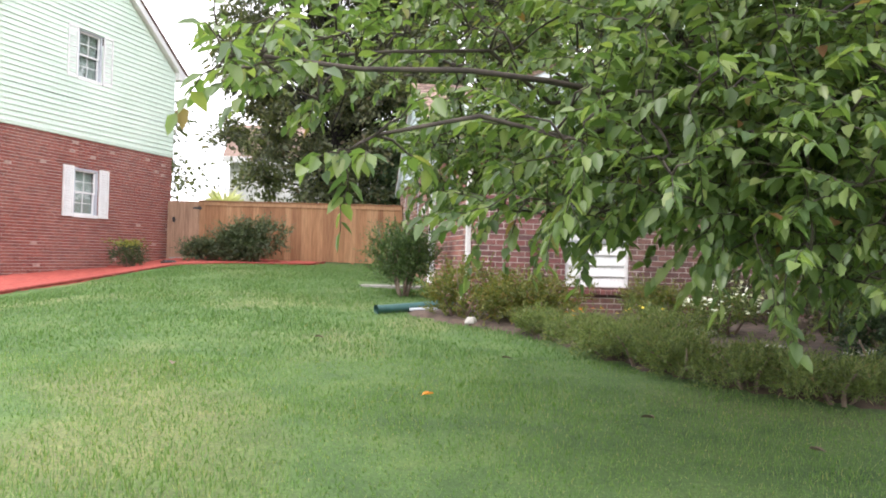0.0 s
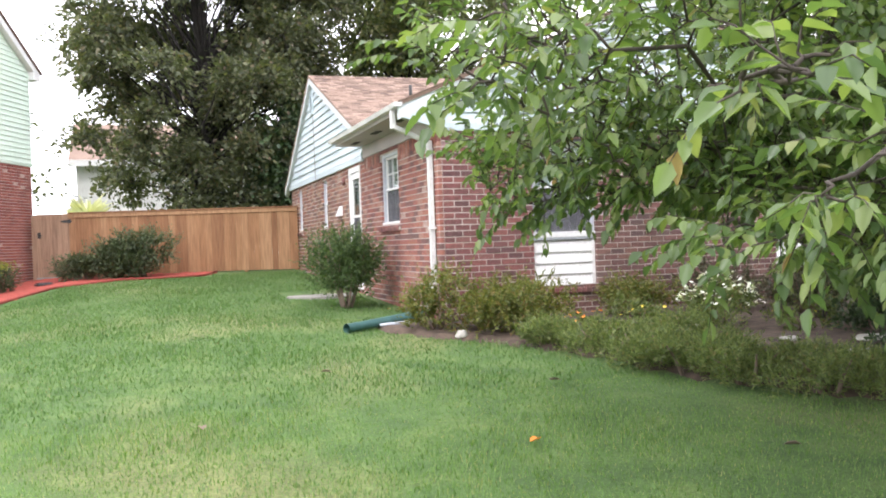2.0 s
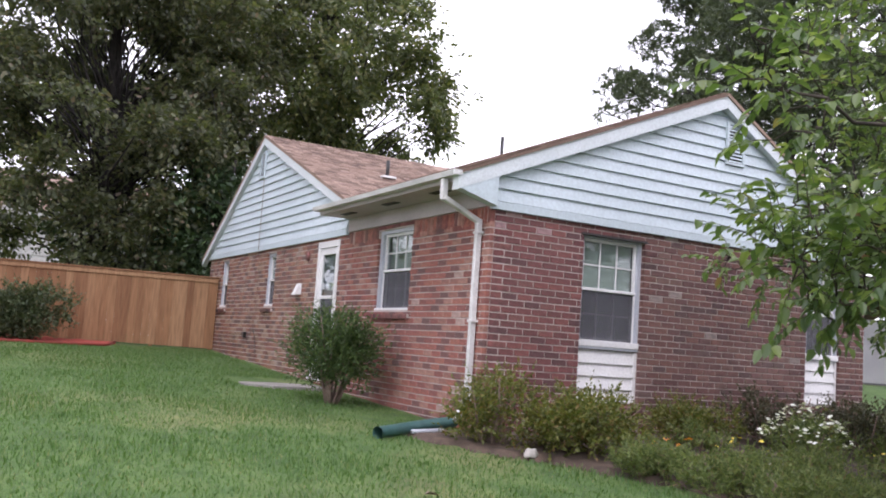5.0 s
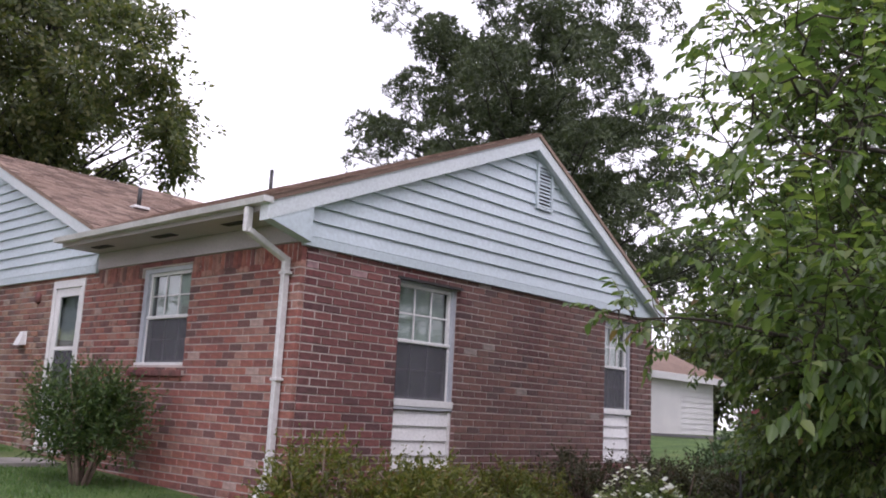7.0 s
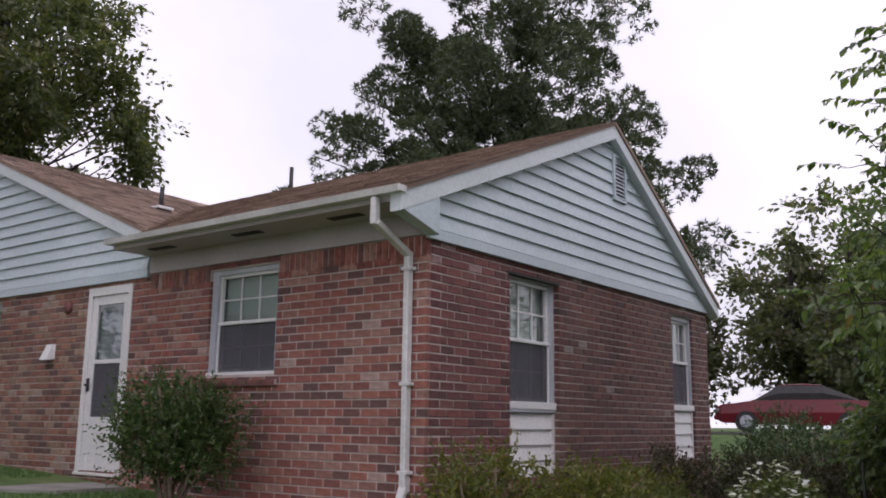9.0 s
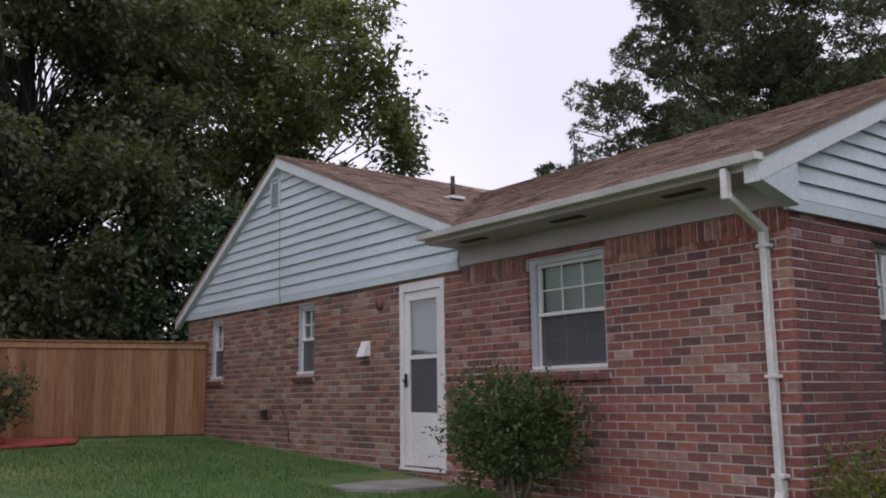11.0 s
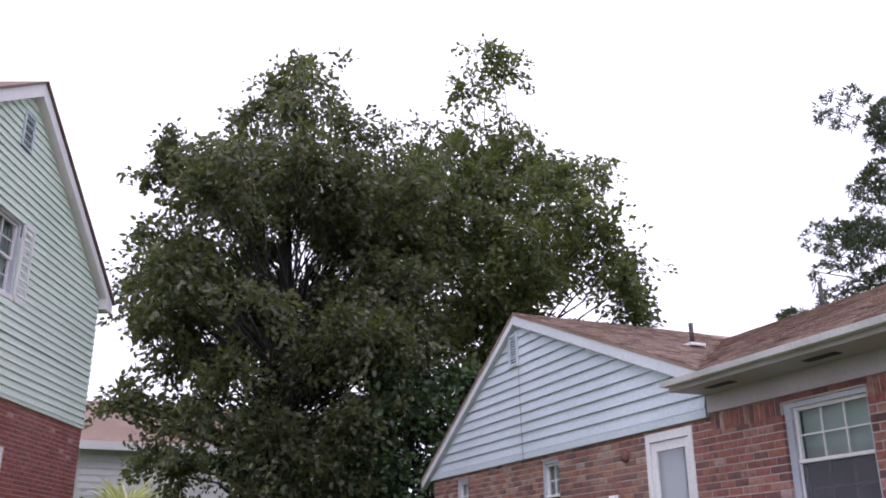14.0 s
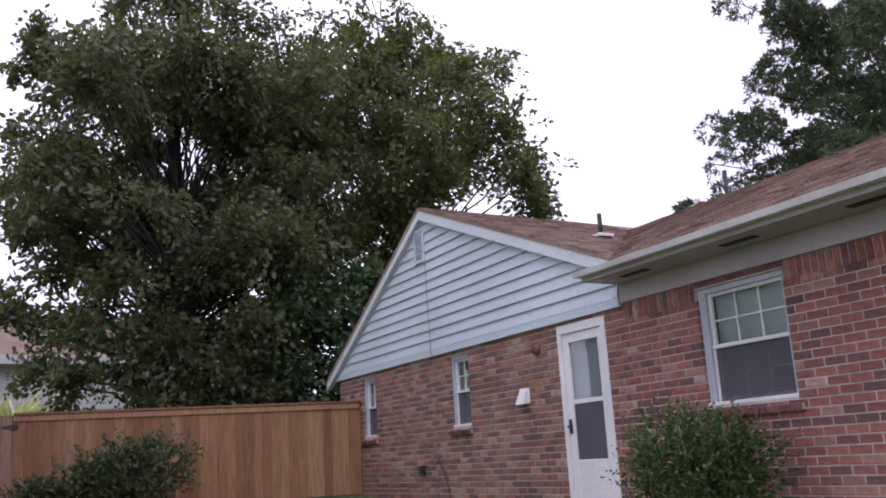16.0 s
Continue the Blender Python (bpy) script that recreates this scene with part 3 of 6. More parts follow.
def sash_window(house, m, u0, u1, z0, z1, recess=0.07, cols=3, rows=2, panel=None, left_casing=0.06, screen=True, blind=True, label="white double-hung window with grey casing"):
    """Double-hung window: casing, two sashes with muntins, glass, screen, blind and a dark-coloured box for the room
    behind.
    """
    bm = bmesh.new()
    c = left_casing
    add_box(bm, m, (u0, recess - 0.03, z0), (u0 + c, recess + 0.08, z1))
    add_box(bm, m, (u1 - 0.05, recess - 0.03, z0), (u1, recess + 0.08, z1))
    add_box(bm, m, (u0 + c, recess - 0.03, z1 - 0.05), (u1 - 0.05, recess + 0.08, z1))
    win = part("window", bm, CASING, house, label)
    box("sill", m, (u0 - 0.01, recess - 0.06, z0 - 0.045), (u1 + 0.01, recess + 0.08, z0 + 0.03), WHITE, win, "white sill")
    a, b = u0 + c, u1 - 0.05
    lo, hi = z0 + 0.03, z1 - 0.05
    mid = (lo + hi) / 2
    s = 0.034
    for name, p, q, dep in (("upper_sash", mid - 0.02, hi, recess + 0.03), ("lower_sash", lo, mid + 0.02, recess + 0.055)):
        bm = bmesh.new()
        add_box(bm, m, (a, dep - 0.02, p), (a + s, dep + 0.012, q))
        add_box(bm, m, (b - s, dep - 0.02, p), (b, dep + 0.012, q))
        add_box(bm, m, (a + s, dep - 0.02, p), (b - s, dep + 0.012, p + s))
        add_box(bm, m, (a + s, dep - 0.02, q - s), (b - s, dep + 0.012, q))
        for k in range(1, cols):
            u = a + s + (b - a - 2 * s) * k / cols
            add_box(bm, m, (u - 0.008, dep - 0.006, p + s), (u + 0.008, dep + 0.008, q - s))
        for k in range(1, rows):
            z = p + s + (q - p - 2 * s) * k / rows
            add_box(bm, m, (a + s, dep - 0.004, z - 0.008), (b - s, dep + 0.006, z + 0.008))
        part(name, bm, WHITE, win, "white sash with thin muntins")
        pane = box("pane", m, (a + s, dep + 0.010, p + s), (b - s, dep + 0.014, q - s), GLASS, win, "", 0)
        pane.visible_shadow = False
    if screen:
        bm = bmesh.new()
        add_box(bm, m, (a + 0.004, recess + 0.014, lo + 0.004), (b - 0.004, recess + 0.017, mid + 0.01))
        part("insect_screen", bm, SCREEN, win, "grey insect screen")
        box("meeting_rail", m, (a, recess - 0.012, mid - 0.018), (b, recess + 0.02, mid + 0.018), WHITE, win, "")
        for uu in (a, b - 0.02):
            box("screen_frame", m, (uu, recess - 0.004, lo), (uu + 0.02, recess + 0.02, mid - 0.02), WHITE, win, "")
    if blind:
        bm = bmesh.new()
        n = int((hi - lo) / 0.045)
        for k in range(n):
            z = lo + (k + 0.5) * (hi - lo) / n
            vs = [bm.verts.new(m @ Vector(p)) for p in ((a, recess + 0.10, z - 0.026), (b, recess + 0.10, z - 0.026), (b, recess + 0.112, z + 0.025), (a, recess + 0.112, z + 0.025))]
            bm.faces.new(vs)
        part("blind", bm, BLIND, win, "pale slatted blind")
    # Closed box behind the glass; the room's dimness is in its near-black colour.
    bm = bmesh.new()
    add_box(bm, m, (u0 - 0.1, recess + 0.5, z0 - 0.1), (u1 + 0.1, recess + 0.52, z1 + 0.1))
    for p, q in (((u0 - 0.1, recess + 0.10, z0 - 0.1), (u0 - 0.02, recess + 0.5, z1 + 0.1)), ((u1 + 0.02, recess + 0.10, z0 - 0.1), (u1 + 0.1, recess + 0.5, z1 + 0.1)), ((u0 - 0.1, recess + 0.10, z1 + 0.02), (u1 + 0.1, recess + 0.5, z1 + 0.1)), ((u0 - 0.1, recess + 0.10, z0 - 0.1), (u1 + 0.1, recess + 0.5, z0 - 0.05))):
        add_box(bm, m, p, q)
    part("room", bm, INSIDE, win, "dark-coloured box for the dim room behind the glass")
    if panel is not None:
        pz0, pz1 = panel
        bm = bmesh.new()
        add_box(bm, m, (u0, recess, pz0), (u1, recess + 0.08, pz1))
        back = part("panel", bm, WHITE, house, "white lapped panel below the window")
        lap_siding(back, m @ Matrix.Translation((0, recess - 0.001, 0)), lambda z: (u0 + 0.05, u1 - 0.05), pz0 + 0.03, pz1, 0.155, WHITE, "panel_board")
        for uu in (u0, u1 - 0.05):
            box("panel_trim", m, (uu, recess - 0.03, pz0), (uu + 0.05, recess, pz1), WHITE, back)
        box("panel_sill", m, (u0 - 0.02, recess - 0.05, pz1 + 0.004), (u1 + 0.02, recess + 0.02, pz1 + 0.055), CASING, back)
    return win


def louvre(house, m, u0, u1, z0, z1, slats=11):
    bm = bmesh.new()
    add_box(bm, m, (u0, -0.012, z0), (u1, 0.02, z1))
    v = part("gable_vent", bm, DARK, house, "grey louvred gable vent")
    bm = bmesh.new()
    for p, q in (((u0 - 0.02, -0.035, z0), (u0 + 0.02, 0.0, z1)), ((u1 - 0.02, -0.035, z0), (u1 + 0.02, 0.0, z1)), ((u0 + 0.02, -0.035, z0), (u1 - 0.02, 0.0, z0 + 0.03)), ((u0 + 0.02, -0.035, z1 - 0.03), (u1 - 0.02, 0.0, z1))):
        add_box(bm, m, p, q)
    part("vent_frame", bm, SIDING, v)
    for k in range(slats):
        z = z0 + 0.03 + (z1 - z0 - 0.06) * (k + 0.5) / slats
        bm = bmesh.new()
        vs = [bm.verts.new(m @ Vector(p)) for p in ((u0 + 0.02, -0.034, z - 0.016), (u1 - 0.02, -0.034, z - 0.016), (u1 - 0.02, -0.015, z + 0.012), (u0 + 0.02, -0.015, z + 0.012), (u0 + 0.02, -0.030, z - 0.018), (u1 - 0.02, -0.030, z - 0.018), (u1 - 0.02, -0.012, z + 0.008), (u0 + 0.02, -0.012, z + 0.008))]
        for q in ((0, 1, 2, 3), (7, 6, 5, 4), (1, 0, 4, 5), (3, 2, 6, 7)):
            bm.faces.new([vs[i] for i in q])
        part("slat", bm, SIDING, v)
    return v


def shingle_field(name, parent, point, v_len, span, expo=0.14, tab=0.18, mat=None, label=""):
    """Overlapping shingle tabs: point(a, v) maps along the eave and up the slope; span(v) gives the ends."""
    rnd = random.Random(3)
    verts, faces = [], []
    rows = int(v_len / expo)
    for r in range(rows):
        v0, v1 = r * expo, min(v_len, (r + 1) * expo + 0.02)
        lo, hi = span(v0)
        lo1, hi1 = span(v1)
        a = lo - (tab * rnd.random())
        while a < hi:
            p, q = max(lo, a), min(hi, a + tab - 0.008)
            if q - p > 0.02:
                p1, q1 = max(p, lo1), min(q, hi1)
                if q1 - p1 > 0.005:
                    t = 0.010 + rnd.uniform(0, 0.005)
                    dv = rnd.uniform(-0.008, 0.004)
                    n0 = len(verts)
                    for aa, vv, h in ((p, v0 + dv, t), (q, v0 + dv, t), (q1, v1, 0.002), (p1, v1, 0.002), (p, v0 + dv, 0.0), (q, v0 + dv, 0.0)):
                        verts.append(tuple(point(aa, vv, h)))
                    faces += [(n0, n0 + 1, n0 + 2, n0 + 3), (n0 + 4, n0 + 5, n0 + 1, n0), (n0 + 5, n0 + 2, n0 + 1), (n0 + 4, n0, n0 + 3)]
            a += tab
    return raw(name, verts, faces, mat, parent, label, "stuff")


# ---- the brick bungalow ----
house = thing("house", (0, 0, gz(0, 0) - 0.1), "single-storey brick house with pale siding gables and brown shingle roof", "house")
MA = facade((0, 12.0, 0), (0, -1, 0))      # long wall, u = 12 - y
MG = facade((0, 0, 0), (1, 0, 0))          # gable wall, u = x
U = lambda y: 12.0 - y
TOP = 2.44
SIDE = {"kitchen": (U(2.98), U(1.91), 1.25, 2.37), "door": (U(5.28), U(4.38), 0.16, 2.36), "bath": (U(7.93), U(7.40), 1.34, 2.33), "far": (U(11.0), U(10.47), 1.34, 2.33)}
FRONT = [(1.35, 2.32, 0.24, 2.30), (5.34, 6.06, 0.34, 2.26)]
open_a = list(SIDE.values())
wall_long = wall_with_openings("wall", MA, 0.0, 11.985, -0.35, TOP + 0.02, 0.009, 0.2, open_a, MORTAR, house, "long wall of mixed red and brown bricks")
wall_gable = wall_with_openings("wall", MG, 0.009, 6.6, -0.45, TOP + 0.02, 0.009, 0.2, FRONT, MORTAR, house, "gable wall of red and brown bricks, darkened for shade")
wall_right = box("wall", Matrix.Identity(4), (6.4, 0.21, -0.4), (6.6, 8.0, TOP), BRICK, house, "brick side wall", 0)

# gable over the short wall
A1 = (3.5, 4.40)
def rake1(z):
    return (0.0 + (3.5 - 0.0) * max(0.0, (z - 2.92) / (4.26 - 2.92)), 6.62 - (6.62 - 3.5) * (z - 2.42) / (4.26 - 2.42))
MG1 = MG @ Matrix.Translation((0, -0.03, 0))
back1 = prism("gable_wall", MG, [(0.0, 2.44), (6.6, 2.44), (3.5, 4.27), (0.0, 2.95)], 0.0, 0.12, SIDING, house, "pale blue-grey lapped siding gable")
lap_siding(back1, MG1 @ Matrix.Translation((0, 0.018, 0)), rake1, 2.50, 4.24, 0.15, SIDING)
box("trim_board", MG1, (-0.02, -0.012, 2.40), (6.62, 0.03, 2.50), SIDING, house)
louvre(house, MG1, 3.63, 3.93, 3.50, 4.08)

# gable over the long wall
A2 = (8.42, 4.66)
def rake2(z):
    y_far = 12.15 - (12.15 - 8.42) * (z - 2.42) / (4.52 - 2.42)
    y_near = 4.08 if z < 2.84 else 4.08 + (8.42 - 4.08) * (z - 2.84) / (4.52 - 2.84)
    return U(y_far), U(y_near)
MA1 = MA @ Matrix.Translation((0, -0.03, 0))
back2 = prism("gable_wall", MA, [(U(12.15), 2.44), (U(4.10), 2.44), (U(4.10), 2.88), (U(8.42), 4.54)], 0.0, 0.12, SIDING, house, "pale blue-grey lapped siding gable")
lap_siding(back2, MA1 @ Matrix.Translation((0, 0.018, 0)), rake2, 2.50, 4.50, 0.15, SIDING)
box("trim_board", MA1, (U(12.18), -0.012, 2.40), (U(4.07), 0.03, 2.50), SIDING, house)
louvre(house, MA1, U(8.70), U(8.44), 3.86, 4.38)
tube("wall_cable", [(-0.055, 8.40, 3.86), (-0.055, 8.38, 3.0), (-0.055, 8.36, 2.45), (-0.02, 8.36, 2.36), (-0.015, 8.34, 1.6), (-0.015, 8.36, 0.9), (-0.02, 8.7, 0.72), (-0.02, 9.2, 0.80), (-0.02, 9.9, 0.78)], 0.0045, STEM, house, "thin dark cable down the wall")
tube("wall_cable", [(-0.02, 8.36, 0.9), (-0.03, 8.2, 0.75), (-0.025, 8.1, 0.5), (-0.03, 8.05, 0.36)], 0.006, BLACK, house, "black cable")
box("cable_box", MA, (U(8.92), -0.06, 0.72), (U(8.80), -0.004, 0.83), BLACK, house, "small dark utility box")

# roofs
def roof_slab(name, corners, thick, mat, label):
    bm = bmesh.new()
    top = [bm.verts.new(c) for c in corners]
    low = [bm.verts.new((c[0], c[1], c[2] - thick)) for c in corners]
    bm.faces.new(top)
    bm.faces.new(low[::-1])
    for k in range(len(top)):
        j = (k + 1) % len(top)
        bm.faces.new((top[j], top[k], low[k], low[j]))
    bmesh.ops.recalc_face_normals(bm, faces=bm.faces)
    return part(name, bm, mat, house, label)

EX, EZ, RZ = -0.53, 2.76, 4.44
S1 = (RZ - EZ) / (3.5 - EX)
z1 = lambda x: EZ + S1 * (x - EX)
R2Z, S2 = 4.70, 0.40
z2 = lambda y: R2Z - S2 * (8.42 - y)
valley = lambda x: 8.42 - (R2Z - z1(x)) / S2
roof1 = roof_slab("roof", [(EX, -0.16, EZ), (3.5, -0.16, RZ), (3.5, valley(3.5), RZ), (EX, valley(EX), EZ)], 0.05, SHINGLE, "brown asphalt shingle roof slope")
roof_slab("roof", [(3.5, -0.16, RZ), (6.74, -0.16, 2.54), (6.74, 8.0, 2.54), (3.5, 8.0, RZ)], 0.05, SHINGLE, "brown asphalt shingle roof slope")
roof2 = roof_slab("roof", [(-0.12, valley(-0.12), z2(valley(-0.12))), (3.5, valley(3.5), z2(valley(3.5))), (6.0, 5.6, z2(5.6)), (10, 5.6, z2(5.6)), (10, 8.42, R2Z), (-0.12, 8.42, R2Z)], 0.05, SHINGLE, "brown asphalt shingle roof slope")
roof_slab("roof", [(-0.12, 8.42, R2Z), (10, 8.42, R2Z), (10, 12.35, 2.44), (-0.12, 12.35, 2.44)], 0.05, SHINGLE, "brown asphalt shingle roof slope")
n1 = Vector((-S1, 0, 1)).normalized()
d1 = Vector((1, 0, S1)).normalized()
shingle_field("shingles", roof1, lambda a, v, h: Vector((EX, a, EZ + 0.002)) + d1 * v + n1 * h, (Vector((3.5, 0, RZ)) - Vector((EX, 0, EZ))).length, lambda v: (-0.17, valley(EX + d1.x * v)), mat=SHINGLE)
n2 = Vector((0, -S2, 1)).normalized()
d2 = Vector((0, 1, S2)).normalized()
y0 = valley(-0.12)
def span2(v):
    y = y0 + d2.y * v
    return -0.13, min(3.5, EX + (z2(y) - EZ) / S1)
shingle_field("shingles", roof2, lambda a, v, h: Vector((a, y0, z2(y0) + 0.002)) + d2 * v + n2 * h, (8.42 - y0) / d2.y, span2, mat=SHINGLE)

# rake boards, eave box, gutter, downspout
def board_along(name, m, p, q, depth0, depth1, drop, mat, label="", top=0.0):
    return prism(name, m, [(p[0], p[1] - drop), (q[0], q[1] - drop), (q[0], q[1] - top), (p[0], p[1] - top)], depth0, depth1, mat, house, label)

board_along("rake_board", MG, (EX, EZ - 0.05), (3.5, RZ - 0.05), -0.14, -0.01, 0.17, TRIM, "pale rake board under the roof edge")
board_along("rake_board", MG, (3.5, RZ - 0.05), (6.74, 2.49), -0.14, -0.01, 0.15, TRIM, "pale rake board under the roof edge")
board_along("rake_board", MA, (U(12.35), 2.39), (U(8.42), R2Z - 0.05), -0.11, -0.01, 0.12, TRIM, "pale rake board under the roof edge")
board_along("rake_board", MA, (U(8.42), R2Z - 0.05), (U(4.02), z2(4.02) - 0.05), -0.11, -0.01, 0.15, TRIM, "pale rake board under the roof edge")
prism("eave_return", MG, [(EX + 0.02, 2.56), (0.0, 2.42), (0.0, 2.92), (EX + 0.02, 2.70)], -0.135, 0.0, SIDING, house, "boxed eave return at the corner")
box("soffit", Matrix.Identity(4), (-0.47, 0.0, 2.645), (0.0, 4.08, 2.665), SHADED_EAVE, house, "painted soffit, greyed for eave shade", 0)
box("fascia", Matrix.Identity(4), (-0.498, -0.01, 2.645), (-0.472, 4.08, 2.725), SHADED_EAVE, house, "painted eave fascia", 0)
box("frieze_board", MA, (U(4.06), -0.025, 2.44), (U(0.0), 0.0, 2.645), SHADED_EAVE, house, "painted frieze board, greyed for eave shade")
for y in (0.75, 2.1, 3.5):
    box("soffit_vent", Matrix.Identity(4), (-0.32, y - 0.2, 2.637), (-0.22, y + 0.2, 2.645), DARK, house, "dark soffit vent slot", 0)
gp = [(-0.612, 2.748), (-0.60, 2.748), (-0.585, 2.704), (-0.515, 2.704), (-0.515, 2.748), (-0.50, 2.748), (-0.50, 2.692), (-0.594, 2.692)]
bm = bmesh.new()
ga = [bm.verts.new((x, -0.16, z)) for x, z in gp]
gb = [bm.verts.new((x, 4.10, z)) for x, z in gp]
bm.faces.new(ga)
bm.faces.new(gb[::-1])
for k in range(len(gp)):
    j = (k + 1) % len(gp)
    bm.faces.new((ga[j], ga[k], gb[k], gb[j]))
for x0, x1, yy in ((-0.613, -0.502, -0.165), (-0.613, -0.502, 4.095)):
    add_box(bm, Matrix.Identity(4), (x0, yy, 2.693), (x1, yy + 0.01, 2.75))
bmesh.ops.recalc_face_normals(bm, faces=bm.faces)
part("gutter", bm, GUTTER, house, "weathered white eave gutter")


def downspout():
    def leg(bm, p, q, w=0.075, d=0.058):
        p, q = Vector(p), Vector(q)
        m = (q - p).to_track_quat("Z", "Y").to_matrix().to_4x4()
        m.translation = p
        add_box(bm, m, (-w / 2, -d / 2, 0), (w / 2, d / 2, (q - p).length), 0.008)
    bm = bmesh.new()
    leg(bm, (-0.55, 0.14, 2.68), (-0.55, 0.14, 2.44))
    leg(bm, (-0.55, 0.14, 2.47), (-0.05, 0.17, 2.26))
    leg(bm, (-0.05, 0.17, 2.29), (-0.05, 0.17, 0.22))
    leg(bm, (-0.05, 0.17, 0.26), (-0.20, 0.15, -0.02))
    ds = part("downspout", bm, GUTTER, house, "weathered white metal downspout at the corner")
    for z in (0.35, 1.1, 2.12):
        box("strap", Matrix.Identity(4), (-0.092, 0.115, z), (-0.004, 0.225, z + 0.03), GUTTER, ds)
    bm = bmesh.new()
    leg(bm, (-0.05, 0.17, 0.36), (-0.05, 0.17, 0.20), 0.085, 0.068)
    part("outlet_sleeve", bm, GUTTER, ds)
downspout()

# plumbing vents
def roof_pipe(x, y, z, h):
    bm = bmesh.new()
    add_box(bm, pose(x, y, z + 0.02), (-0.13, -0.13, -0.03), (0.13, 0.13, 0.012), 0.006)
    flash = part("pipe_flashing", bm, WHITE, house, "white roof flashing")
    tube("vent_pipe", [(x, y, z - 0.02), (x, y, z + h)], 0.035, BLACK, flash, "black vent pipe")
roof_pipe(1.52, 6.12, z2(6.12), 0.34)
roof_pipe(3.75, 5.81, RZ - 0.586 * 0.25, 0.60)

# windows and door
def brick_sill(m, u0, u1, z, mat):
    """A rowlock sill: headers side by side on a mortar bed, sloping outwards."""
    sill = box("brick_sill", m, (u0 + 0.004, -0.034, z - 0.062), (u1 - 0.004, 0.06, z - 0.010), MORTAR, house, "sloping sill of headers laid on edge", 0)
    n = max(3, int((u1 - u0) / 0.078))
    w = (u1 - u0) / n
    for i in range(n):
        bm = bmesh.new()
        add_box(bm, m @ Matrix.Translation((u0 + (i + 0.5) * w, 0, z - 0.034)) @ Matrix.Rotation(radians(6), 4, "X"), (-w / 2 + 0.005, -0.052, -0.034), (w / 2 - 0.005, 0.055, 0.030), 0.004)
        part("brick", bm, mat, sill)


k = SIDE["kitchen"]
sash_window(house, MA, *k, left_casing=0.09)
brick_sill(MA, k[0] - 0.05, k[1] + 0.05, k[2] - 0.048, BRICK_DEEP)
for key in ("bath", "far"):
    k = SIDE[key]
    sash_window(house, MA, *k, cols=2, left_casing=0.05)
    brick_sill(MA, k[0] - 0.03, k[1] + 0.03, k[2] - 0.048, BRICK_UMBER)
sash_window(house, MG, 1.35, 2.32, 0.98, 2.30, recess=0.10, panel=(0.24, 0.90))
sash_window(house, MG, 5.34, 6.06, 1.04, 2.26, panel=(0.34, 0.98))
for a, b, zb in ((1.31, 2.36, 0.24), (5.30, 6.10, 0.34)):
    brick_sill(MG, a, b, zb - 0.006, BRICK_DEEP)
# Dark strip painted in for the shadow line over each gable window.
for a, b in ((1.31, 2.36), (5.30, 6.10)):
    box("head_shadow", MG, (a, -0.004, 2.272), (b, 0.012, 2.30), DARK, house, "dark strip for the shadow line above the window", 0)


def storm_door():
    u0, u1, z0, z1 = SIDE["door"]
    bm = bmesh.new()
    add_box(bm, MA, (u0, -0.01, z0), (u0 + 0.075, 0.12, z1))
    add_box(bm, MA, (u1 - 0.075, -0.01, z0), (u1, 0.12, z1))
    add_box(bm, MA, (u0 + 0.075, -0.01, z1 - 0.10), (u1 - 0.075, 0.12, z1))
    door = part("door", bm, WHITE, house, "white storm door with two glass panes, closed")
    a, b, lo, hi = u0 + 0.08, u1 - 0.08, z0 + 0.03, z1 - 0.105
    bm = bmesh.new()
    zl, zm, zt = lo + 0.62, lo + 1.27, hi - 0.11
    add_box(bm, MA, (a, 0.012, lo), (a + 0.10, 0.05, hi), 0.004)
    add_box(bm, MA, (b - 0.10, 0.012, lo), (b, 0.05, hi), 0.004)
    add_box(bm, MA, (a + 0.10, 0.012, zt), (b - 0.10, 0.05, hi), 0.004)
    add_box(bm, MA, (a + 0.10, 0.012, zm - 0.025), (b - 0.10, 0.05, zm + 0.025), 0.004)
    add_box(bm, MA, (a + 0.10, 0.016, lo), (b - 0.10, 0.046, zl), 0.004)
    part("door_leaf", bm, WHITE, door, "white metal door frame and kick panel")
    pn = box("pane", MA, (a + 0.10, 0.030, zm + 0.025), (b - 0.10, 0.034, zt), GLASS, door, "", 0)
    pn.visible_shadow = False
    bm = bmesh.new()
    add_box(bm, MA, (a + 0.10, 0.030, zl), (b - 0.10, 0.033, zm - 0.025))
    part("screen_pane", bm, SCREEN, door, "dark screened pane")
    box("inner_door", MA, (a + 0.02, 0.10, lo), (b - 0.02, 0.14, hi), CASING, door, "grey inner door behind the glass", 0)
    bm = bmesh.new()
    add_box(bm, MA, (a + 0.018, -0.012, lo + 0.92), (a + 0.055, 0.012, lo + 1.08), 0.004)
    add_box(bm, MA, (a + 0.02, -0.045, lo + 0.985), (a + 0.11, -0.025, lo + 1.01), 0.005)
    add_box(bm, MA, (a + 0.03, -0.045, lo + 0.985), (a + 0.05, -0.01, lo + 1.01), 0.004)
    part("handle", bm, BLACK, door, "black lever handle")
    box("threshold", MA, (u0, -0.035, z0 - 0.02), (u1, 0.12, z0 + 0.012), GUTTER, door, "worn white threshold")
storm_door()

bm = bmesh.new()
c = MA @ Matrix.Translation((U(6.04), 0, 1.61))
vs = [bm.verts.new(c @ Vector(p)) for p in ((-0.09, 0, -0.09), (0.09, 0, -0.09), (0.09, 0, 0.10), (-0.09, 0, 0.10), (-0.09, -0.11, -0.10), (0.09, -0.11, -0.10), (0.07, -0.03, 0.10), (-0.07, -0.03, 0.10))]
